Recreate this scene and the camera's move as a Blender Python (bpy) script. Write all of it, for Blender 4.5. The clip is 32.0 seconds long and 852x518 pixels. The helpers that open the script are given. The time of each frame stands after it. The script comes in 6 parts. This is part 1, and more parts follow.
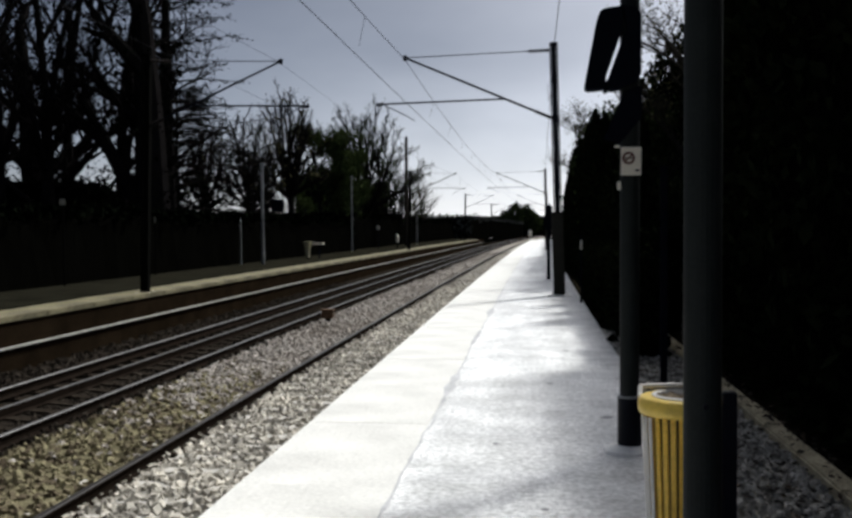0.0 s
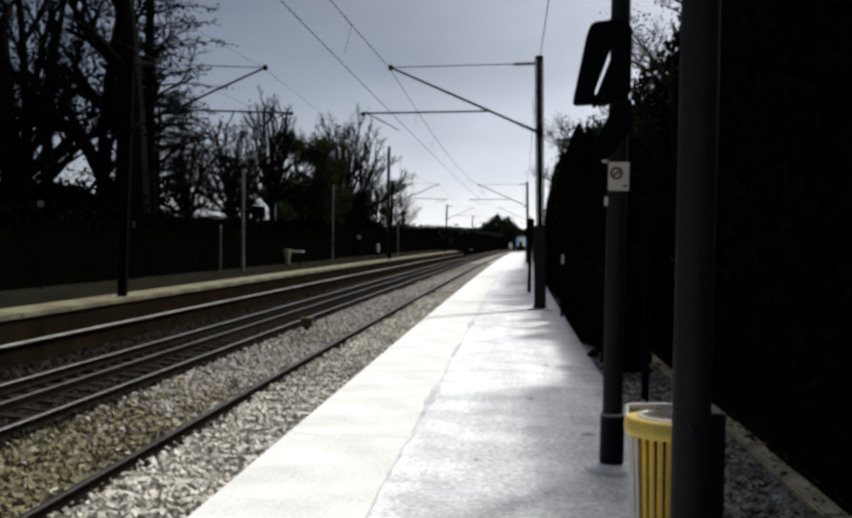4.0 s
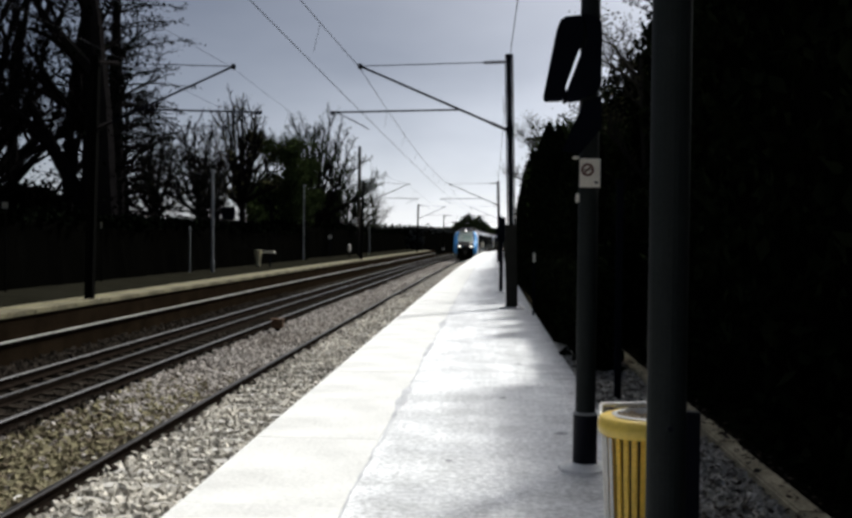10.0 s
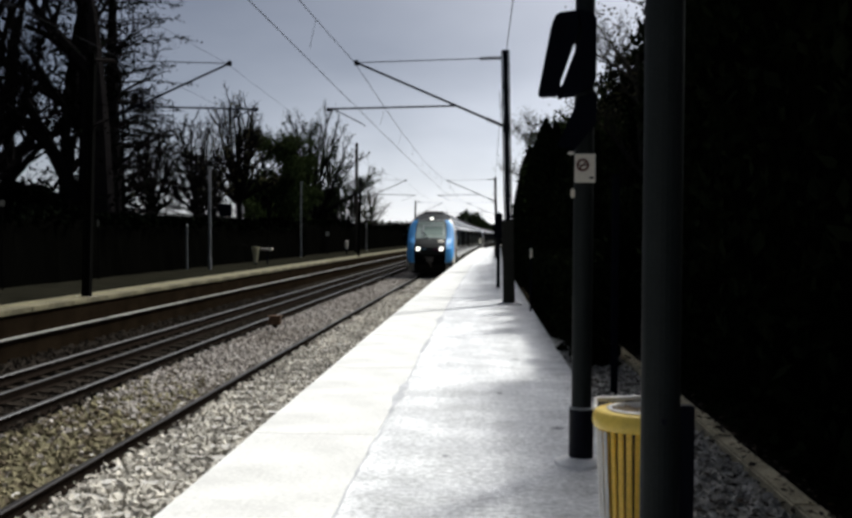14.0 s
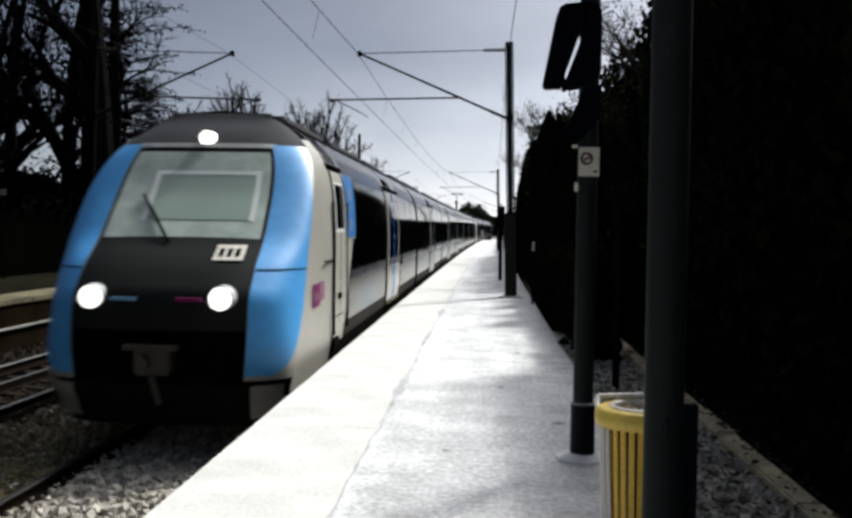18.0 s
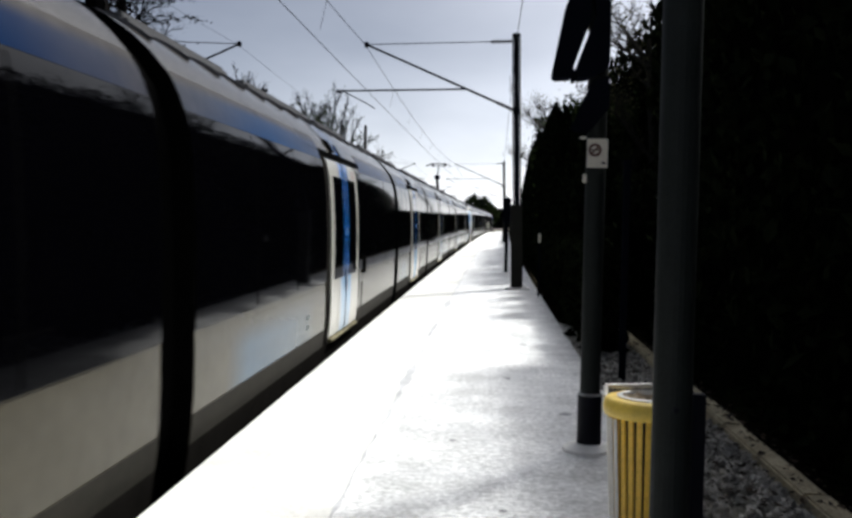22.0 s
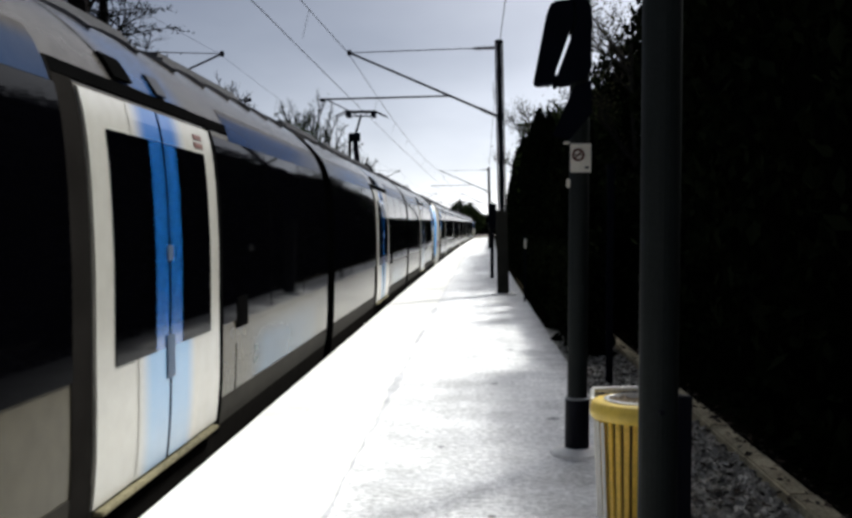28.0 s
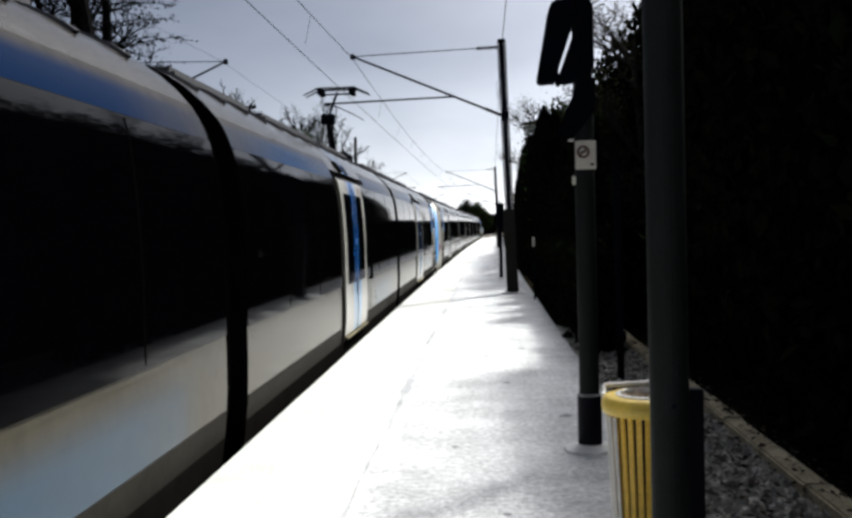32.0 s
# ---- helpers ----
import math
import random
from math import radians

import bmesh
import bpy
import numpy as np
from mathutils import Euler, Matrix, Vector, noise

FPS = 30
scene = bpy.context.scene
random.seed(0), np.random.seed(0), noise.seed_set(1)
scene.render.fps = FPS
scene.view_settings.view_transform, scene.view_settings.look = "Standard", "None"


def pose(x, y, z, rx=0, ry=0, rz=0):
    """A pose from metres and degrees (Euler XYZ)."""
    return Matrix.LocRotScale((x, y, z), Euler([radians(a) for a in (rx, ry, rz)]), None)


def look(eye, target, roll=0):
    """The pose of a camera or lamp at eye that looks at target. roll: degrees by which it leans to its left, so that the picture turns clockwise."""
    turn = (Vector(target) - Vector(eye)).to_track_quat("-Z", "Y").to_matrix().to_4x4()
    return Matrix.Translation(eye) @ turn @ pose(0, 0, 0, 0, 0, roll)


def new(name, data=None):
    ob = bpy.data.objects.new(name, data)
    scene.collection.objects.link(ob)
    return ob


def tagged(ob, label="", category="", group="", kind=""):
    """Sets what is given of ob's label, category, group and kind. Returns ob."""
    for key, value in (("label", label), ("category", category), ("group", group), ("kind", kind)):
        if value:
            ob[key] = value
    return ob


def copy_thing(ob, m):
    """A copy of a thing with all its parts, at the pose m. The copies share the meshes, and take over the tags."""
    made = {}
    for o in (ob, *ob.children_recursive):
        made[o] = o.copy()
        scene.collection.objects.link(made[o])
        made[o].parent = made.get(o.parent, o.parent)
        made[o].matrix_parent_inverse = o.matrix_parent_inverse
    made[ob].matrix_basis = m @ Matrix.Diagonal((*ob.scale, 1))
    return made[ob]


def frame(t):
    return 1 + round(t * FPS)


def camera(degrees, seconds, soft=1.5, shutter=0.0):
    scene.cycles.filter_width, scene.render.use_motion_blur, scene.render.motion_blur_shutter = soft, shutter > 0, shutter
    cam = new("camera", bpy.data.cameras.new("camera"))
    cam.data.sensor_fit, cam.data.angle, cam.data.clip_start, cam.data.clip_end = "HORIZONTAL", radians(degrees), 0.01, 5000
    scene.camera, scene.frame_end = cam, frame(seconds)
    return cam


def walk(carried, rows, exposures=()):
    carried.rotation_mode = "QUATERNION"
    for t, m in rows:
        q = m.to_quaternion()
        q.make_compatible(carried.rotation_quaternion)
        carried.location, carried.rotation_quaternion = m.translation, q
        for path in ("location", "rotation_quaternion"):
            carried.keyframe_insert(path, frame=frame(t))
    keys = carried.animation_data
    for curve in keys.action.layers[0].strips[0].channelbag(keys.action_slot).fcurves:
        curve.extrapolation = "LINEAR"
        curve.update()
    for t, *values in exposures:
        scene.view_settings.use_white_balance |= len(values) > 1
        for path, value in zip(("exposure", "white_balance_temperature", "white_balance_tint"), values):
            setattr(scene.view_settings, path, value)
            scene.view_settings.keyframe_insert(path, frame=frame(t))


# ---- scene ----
cam = camera(48.0, 32.0, soft=3.0, shutter=0.4)
# t, x, y, z, yaw, pitch, roll: a phone held at eye height on the platform
ROWS = [
    (0, 0.002, -0.009, 1.652, 6.53, -1.79, 0.34),
    (0.5, 0.010, -0.010, 1.650, 6.08, -1.88, 0.22),
    (1, 0.037, 0.042, 1.656, 5.67, -1.46, -0.04),
    (1.5, 0.076, 0.143, 1.655, 6.31, -1.28, -0.92),
    (2, 0.024, 0.156, 1.655, 6.68, -1.73, 0.06),
    (2.5, -0.024, 0.125, 1.657, 6.99, -1.65, -0.11),
    (3, -0.034, 0.079, 1.655, 6.64, -1.26, -0.80),
    (3.5, -0.036, 0.081, 1.659, 5.70, -1.14, -1.25),
    (5.5, -0.031, 0.116, 1.654, 4.96, -1.37, -0.64),
    (6, -0.028, 0.116, 1.650, 4.78, -1.19, -0.69),
    (6.5, -0.027, 0.130, 1.650, 4.31, -0.88, -0.59),
    (7, -0.032, 0.101, 1.653, 4.33, -0.96, -0.47),
    (7.5, -0.026, 0.107, 1.650, 4.28, -1.18, -0.50),
    (8, -0.030, 0.132, 1.650, 4.04, -1.02, -0.57),
    (8.5, -0.033, 0.173, 1.647, 4.12, -1.14, -0.44),
    (9, -0.030, 0.151, 1.647, 4.17, -1.24, -0.71),
    (9.5, -0.029, 0.134, 1.649, 3.99, -1.15, -0.97),
    (10, -0.032, 0.194, 1.650, 3.67, -1.16, -0.57),
    (10.5, -0.032, 0.267, 1.648, 3.42, -1.33, -0.52),
    (11, -0.028, 0.243, 1.647, 3.39, -1.15, -0.61),
    (11.5, -0.030, 0.260, 1.646, 3.14, -1.21, -0.71),
    (12, -0.029, 0.252, 1.644, 3.09, -1.01, -0.81),
    (12.5, -0.028, 0.236, 1.646, 3.11, -0.99, -0.52),
    (13, -0.023, 0.234, 1.650, 3.10, -0.92, -0.38),
    (13.5, -0.025, 0.185, 1.649, 3.32, -0.95, -0.50),
    (14, -0.019, 0.179, 1.645, 3.52, -1.37, -0.34),
    (14.5, -0.020, 0.202, 1.648, 3.82, -1.57, -0.45),
    (16.5, -0.020, 0.177, 1.651, 4.06, -1.23, -0.17),
    (17, -0.020, 0.160, 1.649, 3.94, -0.76, -0.18),
    (17.5, -0.018, 0.178, 1.652, 3.89, -1.66, -0.63),
    (18, -0.020, 0.238, 1.654, 3.65, -1.86, -0.77),
    (18.5, -0.016, 0.212, 1.649, 3.54, -1.47, -0.67),
    (19, -0.017, 0.125, 1.643, 3.57, -1.10, -0.53),
    (19.5, -0.021, 0.166, 1.650, 3.67, -1.55, -0.81),
    (20, -0.024, 0.199, 1.648, 3.75, -1.79, -0.93),
    (20.5, -0.025, 0.158, 1.647, 3.97, -1.84, -0.87),
    (21, -0.031, 0.201, 1.647, 3.82, -2.04, -0.69),
    (21.5, -0.040, 0.221, 1.650, 3.77, -2.22, -0.90),
    (22, -0.038, 0.216, 1.646, 3.98, -2.36, -1.02),
    (22.5, -0.044, 0.227, 1.645, 3.98, -2.39, -1.05),
    (23, -0.042, 0.191, 1.649, 4.23, -2.68, -1.03),
    (23.5, -0.041, 0.183, 1.645, 4.17, -2.61, -0.86),
    (24, -0.041, 0.166, 1.646, 4.04, -2.44, -0.78),
    (24.5, -0.042, 0.168, 1.645, 4.00, -2.40, -0.43),
    (25, -0.041, 0.192, 1.647, 3.84, -2.38, -0.43),
    (25.5, -0.041, 0.194, 1.646, 3.76, -2.41, -0.75),
    (27.5, -0.040, 0.200, 1.647, 3.38, -2.32, -0.51),
    (28, -0.032, 0.207, 1.645, 3.13, -1.93, -0.16),
    (28.5, -0.037, 0.214, 1.651, 3.15, -2.09, -0.17),
    (29, -0.038, 0.302, 1.655, 2.99, -2.44, -0.20),
    (29.5, -0.034, 0.258, 1.646, 3.11, -1.82, 0.12),
    (30, -0.036, 0.231, 1.648, 3.30, -1.86, 0.43),
    (30.5, -0.035, 0.232, 1.648, 3.29, -1.70, 0.77),
    (31, -0.033, 0.216, 1.650, 3.35, -1.74, 0.91),
    (31.5, -0.034, 0.206, 1.645, 3.27, -1.85, 1.46),
    (32, -0.027, 0.179, 1.646, 3.61, -1.85, 1.54),
]
walk(cam, [(t, pose(x, y, z, 90 + pitch, roll, yaw)) for t, x, y, z, yaw, pitch, roll in ROWS],
     exposures=[(0, -0.15, 6350, 8), (16.5, -0.1, 6350, 8), (19.0, -0.08, 6350, 8), (20.0, 0.18, 6350, 8), (21.0, 0.2, 6350, 8), (24.0, 0.12, 6350, 8), (32, 0.15, 6350, 8)])

# ---------------------------------------------------------------- light
SUN_AZ, SUN_EL = 36.0, 50.0          # degrees to the right of the track's line, degrees up
world = bpy.data.worlds.new("world")
scene.world = world
world.use_nodes = True
wn = world.node_tree.nodes
sky = wn.new("ShaderNodeTexSky")
sky.sky_type = 'NISHITA'
sky.sun_disc = False
sky.sun_elevation = radians(SUN_EL)
sky.sun_rotation = radians(SUN_AZ)
sky.air_density, sky.dust_density, sky.ozone_density = 0.5, 1.5, 1.0
wn["Background"].inputs["Strength"].default_value = 0.045
# thin bright haze that thickens towards the horizon, most of it under the sun
wl = world.node_tree.links


def sum_of(op, a, b=None):
    nd = wn.new("ShaderNodeMath")
    nd.operation = op
    for i, v in enumerate((a, b)):
        if v is None:
            continue
        if isinstance(v, (int, float)):
            nd.inputs[i].default_value = v
        else:
            wl.new(v, nd.inputs[i])
    return nd.outputs[0]


wco = wn.new("ShaderNodeTexCoord")
wsep = wn.new("ShaderNodeSeparateXYZ")
wl.new(wco.outputs["Generated"], wsep.inputs[0])
up = sum_of('MAXIMUM', wsep.outputs["Z"], 0.0)
fade = sum_of('EXPONENT', sum_of('MULTIPLY', up, -9.0))
ahead = sum_of('MAXIMUM', sum_of('ADD', sum_of('MULTIPLY', wsep.outputs["Y"], 0.94), sum_of('MULTIPLY', wsep.outputs["X"], 0.34)), 0.0)
lobe = sum_of('ADD', sum_of('MULTIPLY', sum_of('POWER', ahead, 6.0), 1.3), 0.25)
veil = sum_of('ADD', sum_of('MULTIPLY', sum_of('MULTIPLY', fade, lobe), 21.0), 1.0)
# faint uneven cloud
wmap = wn.new("ShaderNodeMapping")
wmap.inputs["Scale"].default_value = (1.0, 1.0, 2.6)
wl.new(wco.outputs["Generated"], wmap.inputs["Vector"])
cloud = wn.new("ShaderNodeTexNoise")
cloud.inputs["Scale"].default_value = 4.0
cloud.inputs["Detail"].default_value = 4
wl.new(wmap.outputs[0], cloud.inputs["Vector"])
veil = sum_of('MULTIPLY', veil, sum_of('ADD', sum_of('MULTIPLY', cloud.outputs["Fac"], 1.3), 0.35))
# the wide pale aureole that hazy air spreads round the sun
wdot = wn.new("ShaderNodeVectorMath")
wdot.operation = 'DOT_PRODUCT'
wl.new(wco.outputs["Generated"], wdot.inputs[0])
wdot.inputs[1].default_value = (math.sin(radians(SUN_AZ)) * math.cos(radians(SUN_EL)), math.cos(radians(SUN_AZ)) * math.cos(radians(SUN_EL)), math.sin(radians(SUN_EL)))
aureole = sum_of('MULTIPLY', sum_of('POWER', sum_of('MAXIMUM', wdot.outputs["Value"], 0.0), 8.0), 95.0)
veil = sum_of('ADD', veil, aureole)
vcol = wn.new("ShaderNodeVectorMath")
vcol.operation = 'SCALE'
vcol.inputs[0].default_value = (1.0, 0.985, 1.01)
wl.new(veil, vcol.inputs["Scale"])
vsum = wn.new("ShaderNodeVectorMath")
vsum.operation = 'ADD'
wl.new(sky.outputs[0], vsum.inputs[0])
wl.new(vcol.outputs[0], vsum.inputs[1])
wl.new(vsum.outputs[0], wn["Background"].inputs["Color"])
sun_data = bpy.data.lights.new("sun", 'SUN')
sun_data.energy, sun_data.angle, sun_data.color = 5.2, radians(8), (1.0, 0.98, 0.945)
sun = new("sun", sun_data)
sun.matrix_world = look((0, 0, 60), (-math.sin(radians(SUN_AZ)) * 50, -math.cos(radians(SUN_AZ)) * 50, 60 - 50 * math.tan(radians(SUN_EL))))


# ---------------------------------------------------------------- materials
def mat(name, color, rough=0.7, metal=0.0, var=0.25, scale=3.0, fine=60.0, bump=0.0, bump_scale=80.0, spec=0.5, second=None, island=0.0, coat=0.0):
    """A painted or natural surface: a base colour broken by two scales of noise, with fine relief."""
    m = bpy.data.materials.new(name)
    m.use_nodes = True
    nt = m.node_tree
    n, l = nt.nodes, nt.links
    b = n["Principled BSDF"]
    b.inputs["Roughness"].default_value = rough
    b.inputs["Metallic"].default_value = metal
    b.inputs["Specular IOR Level"].default_value = spec
    b.inputs["Coat Weight"].default_value = coat
    co = n.new("ShaderNodeTexCoord")
    big = n.new("ShaderNodeTexNoise")
    big.inputs["Scale"].default_value = scale
    big.inputs["Detail"].default_value = 5
    small = n.new("ShaderNodeTexNoise")
    small.inputs["Scale"].default_value = fine
    small.inputs["Detail"].default_value = 3
    l.new(co.outputs["Object"], big.inputs["Vector"])
    l.new(co.outputs["Object"], small.inputs["Vector"])
    ramp = n.new("ShaderNodeValToRGB")
    ramp.color_ramp.elements[0].position, ramp.color_ramp.elements[1].position = 0.32, 0.68
    dark = second or tuple(c * (1 - var) for c in color)
    ramp.color_ramp.elements[0].color = (*dark, 1)
    ramp.color_ramp.elements[1].color = (*(min(1, c * (1 + 0.5 * var)) for c in color), 1)
    mixv = n.new("ShaderNodeMath")
    mixv.operation = 'MULTIPLY_ADD'
    mixv.inputs[1].default_value = 0.45
    l.new(small.outputs["Fac"], mixv.inputs[0])
    half = n.new("ShaderNodeMath")
    half.operation = 'MULTIPLY'
    half.inputs[1].default_value = 0.55
    l.new(big.outputs["Fac"], half.inputs[0])
    l.new(half.outputs[0], mixv.inputs[2])
    last = mixv.outputs[0]
    if island:
        geo = n.new("ShaderNodeNewGeometry")
        add = n.new("ShaderNodeMath")
        add.operation = 'MULTIPLY_ADD'
        add.inputs[1].default_value = island
        l.new(geo.outputs["Random Per Island"], add.inputs[0])
        sub = n.new("ShaderNodeMath")
        sub.operation = 'SUBTRACT'
        sub.inputs[1].default_value = island / 2
        l.new(last, sub.inputs[0])
        l.new(sub.outputs[0], add.inputs[2])
        last = add.outputs[0]
    l.new(last, ramp.inputs["Fac"])
    l.new(ramp.outputs["Color"], b.inputs["Base Color"])
    if bump:
        nb = n.new("ShaderNodeTexNoise")
        nb.inputs["Scale"].default_value = bump_scale
        nb.inputs["Detail"].default_value = 4
        l.new(co.outputs["Object"], nb.inputs["Vector"])
        bp = n.new("ShaderNodeBump")
        bp.inputs["Strength"].default_value = bump
        bp.inputs["Distance"].default_value = 0.02
        l.new(nb.outputs["Fac"], bp.inputs["Height"])
        l.new(bp.outputs["Normal"], b.inputs["Normal"])
    return m


def glow(name, color, strength):
    m = bpy.data.materials.new(name)
    m.use_nodes = True
    b = m.node_tree.nodes["Principled BSDF"]
    b.inputs["Base Color"].default_value = (*color, 1)
    b.inputs["Emission Color"].default_value = (*color, 1)
    b.inputs["Emission Strength"].default_value = strength
    return m


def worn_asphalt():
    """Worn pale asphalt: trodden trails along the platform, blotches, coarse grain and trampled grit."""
    m = bpy.data.materials.new("worn_asphalt")
    m.use_nodes = True
    nt = m.node_tree
    n, l = nt.nodes, nt.links
    b = n["Principled BSDF"]
    co = n.new("ShaderNodeTexCoord")

    def tex(scale, stretch, detail=4, rough=0.6):
        mp = n.new("ShaderNodeMapping")
        mp.inputs["Scale"].default_value = stretch
        l.new(co.outputs["Object"], mp.inputs["Vector"])
        t = n.new("ShaderNodeTexNoise")
        t.inputs["Scale"].default_value = scale
        t.inputs["Detail"].default_value = detail
        t.inputs["Roughness"].default_value = rough
        l.new(mp.outputs[0], t.inputs["Vector"])
        return t.outputs["Fac"]

    def span(v, a, c, lo=0.0, hi=1.0):
        r = n.new("ShaderNodeMapRange")
        r.interpolation_type = 'SMOOTHSTEP'
        for key, val in (("From Min", a), ("From Max", c), ("To Min", lo), ("To Max", hi)):
            r.inputs[key].default_value = val
        l.new(v, r.inputs["Value"])
        return r.outputs["Result"]

    def mul(a, c):
        k = n.new("ShaderNodeMath")
        k.operation = 'MULTIPLY'
        for i, v in enumerate((a, c)):
            if isinstance(v, float):
                k.inputs[i].default_value = v
            else:
                l.new(v, k.inputs[i])
        return k.outputs[0]

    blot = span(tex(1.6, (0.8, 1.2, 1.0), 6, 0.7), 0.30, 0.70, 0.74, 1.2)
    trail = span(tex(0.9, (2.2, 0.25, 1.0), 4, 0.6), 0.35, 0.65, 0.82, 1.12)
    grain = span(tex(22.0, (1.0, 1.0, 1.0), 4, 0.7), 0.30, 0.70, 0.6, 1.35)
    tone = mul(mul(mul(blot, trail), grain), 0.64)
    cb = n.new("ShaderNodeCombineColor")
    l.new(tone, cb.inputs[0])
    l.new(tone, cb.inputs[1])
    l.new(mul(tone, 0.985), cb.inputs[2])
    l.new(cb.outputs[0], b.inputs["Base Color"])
    l.new(span(tex(2.2, (0.6, 1.4, 1.0), 4, 0.6), 0.3, 0.7, 0.34, 0.6), b.inputs["Roughness"])
    nb = tex(70.0, (1.0, 1.0, 1.0), 4, 0.6)
    bp = n.new("ShaderNodeBump")
    bp.inputs["Strength"].default_value = 0.28
    bp.inputs["Distance"].default_value = 0.015
    l.new(nb, bp.inputs["Height"])
    l.new(bp.outputs["Normal"], b.inputs["Normal"])
    return m


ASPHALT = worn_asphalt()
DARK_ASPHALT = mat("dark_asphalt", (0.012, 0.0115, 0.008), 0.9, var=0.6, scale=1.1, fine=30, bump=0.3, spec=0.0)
JOINT = mat("dusty_joint_filler", (0.48, 0.48, 0.49), 0.75, var=0.45, scale=4, fine=30)
SEAM = mat("worn_joint_filler", (0.24, 0.24, 0.25), 0.6, var=0.6, scale=3, fine=30)
COPING_OLD = mat("stained_coping_stone", (0.155, 0.137, 0.08), 0.9, var=0.9, scale=0.8, fine=30, bump=0.3, spec=0.2)
WOOD_SLEEPER = mat("creosoted_timber", (0.022, 0.018, 0.014), 0.9, var=0.5, scale=4, fine=40, spec=0.0)
COPING = mat("pale_concrete", (0.63, 0.62, 0.58), 0.55, var=0.3, scale=1.5, fine=30, bump=0.2, bump_scale=60)
FOOT = mat("white_cement", (0.88, 0.87, 0.84), 0.8, var=0.15, scale=8, fine=40, bump=0.3)
CONCRETE = mat("grey_concrete", (0.30, 0.29, 0.26), 0.8, var=0.45, scale=2.0, fine=25, bump=0.3)
KERB = mat("mossy_kerb_concrete", (0.43, 0.38, 0.265), 0.95, var=0.7, scale=3, spec=0.1, fine=40, bump=0.4)
SLEEPER = mat("weathered_concrete", (0.42, 0.40, 0.36), 0.85, var=0.4, scale=5, fine=40, bump=0.3)
GROUND = mat("dark_earth", (0.014, 0.012, 0.008), 0.95, var=0.6, scale=0.8, fine=12, bump=0.6, bump_scale=15, spec=0.0)
BED = mat("ballast_bed", (0.30, 0.285, 0.25), 0.95, var=0.6, scale=4, fine=28, bump=1.0, bump_scale=28, spec=0.0)
BED_MOSS = mat("mossy_ballast_bed", (0.125, 0.112, 0.068), 0.95, var=0.6, scale=3, fine=24, bump=1.0, bump_scale=24, spec=0.0)
# brown wall; the shade on its unlit face is put into the colour
FACE_BROWN = mat("shaded_brown_wall", (0.013, 0.009, 0.0055), 0.95, var=0.6, scale=1.5, fine=20, spec=0.0)
# much darker bed for the far track
BED_DARK = mat("dark_ballast_bed", (0.018, 0.015, 0.012), 0.95, var=0.6, scale=2, fine=24, bump=1.0, bump_scale=24, spec=0.0)
STONE = mat("limestone_ballast", (0.47, 0.44, 0.38), 0.9, var=0.55, scale=0.7, fine=9, island=0.32, spec=0.0)
STONE_MOSS = mat("mossy_ballast", (0.20, 0.182, 0.108), 0.9, second=(0.085, 0.068, 0.047), scale=0.45, fine=7, island=0.32, spec=0.0)
STONE_MID = mat("dusty_ballast", (0.36, 0.335, 0.305), 0.9, second=(0.20, 0.175, 0.15), scale=0.5, fine=7, island=0.3, spec=0.0)
BED_MID = mat("dusty_ballast_bed", (0.24, 0.22, 0.195), 0.95, var=0.6, scale=3, fine=24, bump=1.0, bump_scale=24, spec=0.0)
STONE_DARK = mat("dark_ballast", (0.03, 0.025, 0.02), 0.9, var=0.55, scale=5, fine=30, island=0.7, spec=0.0)
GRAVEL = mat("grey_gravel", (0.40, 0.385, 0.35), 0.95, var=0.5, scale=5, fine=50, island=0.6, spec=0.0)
RAIL_SIDE = mat("rusty_rail", (0.012, 0.009, 0.007), 0.8, var=0.4, scale=5, fine=40, bump=0.2, spec=0.0)
RUST = mat("rusty_brown_steel", (0.10, 0.062, 0.038), 0.85, var=0.5, scale=9, fine=60, bump=0.2, spec=0.1)
RAIL_TOP = mat("polished_rail_head", (0.12, 0.117, 0.114), 0.45, metal=1.0, var=0.2, scale=3)
RAIL_DULL = mat("dull_rail_head", (0.018, 0.015, 0.013), 0.5, metal=0.6, var=0.3, scale=3)
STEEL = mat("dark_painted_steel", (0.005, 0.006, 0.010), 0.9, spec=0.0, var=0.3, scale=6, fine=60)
# steel darkened so far posts sink into the hedge's shade
SHADED_STEEL = mat("shaded_dark_steel", (0.0046, 0.0046, 0.0042), 0.95, spec=0.0, var=0.3, scale=6)
CASING = mat("dark_olive_casing", (0.012, 0.012, 0.009), 0.7, var=0.4, scale=3, spec=0.2)
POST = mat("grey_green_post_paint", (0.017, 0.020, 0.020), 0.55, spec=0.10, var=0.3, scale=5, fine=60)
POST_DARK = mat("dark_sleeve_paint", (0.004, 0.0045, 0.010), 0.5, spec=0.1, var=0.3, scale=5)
GALV = mat("galvanised_steel", (0.22, 0.23, 0.23), 0.5, metal=0.4, var=0.3, scale=5)
INSULATOR = mat("brown_insulator", (0.012, 0.009, 0.008), 0.7, spec=0.05)
WIRE = mat("copper_wire", (0.035, 0.035, 0.038), 0.8, spec=0.0)
YELLOW = mat("yellow_bin_paint", (0.88, 0.56, 0.06), 0.45, var=0.25, scale=6, fine=50)
HOOP = mat("light_yellow_hoop_paint", (0.90, 0.64, 0.11), 0.45, var=0.2, scale=6, fine=50)
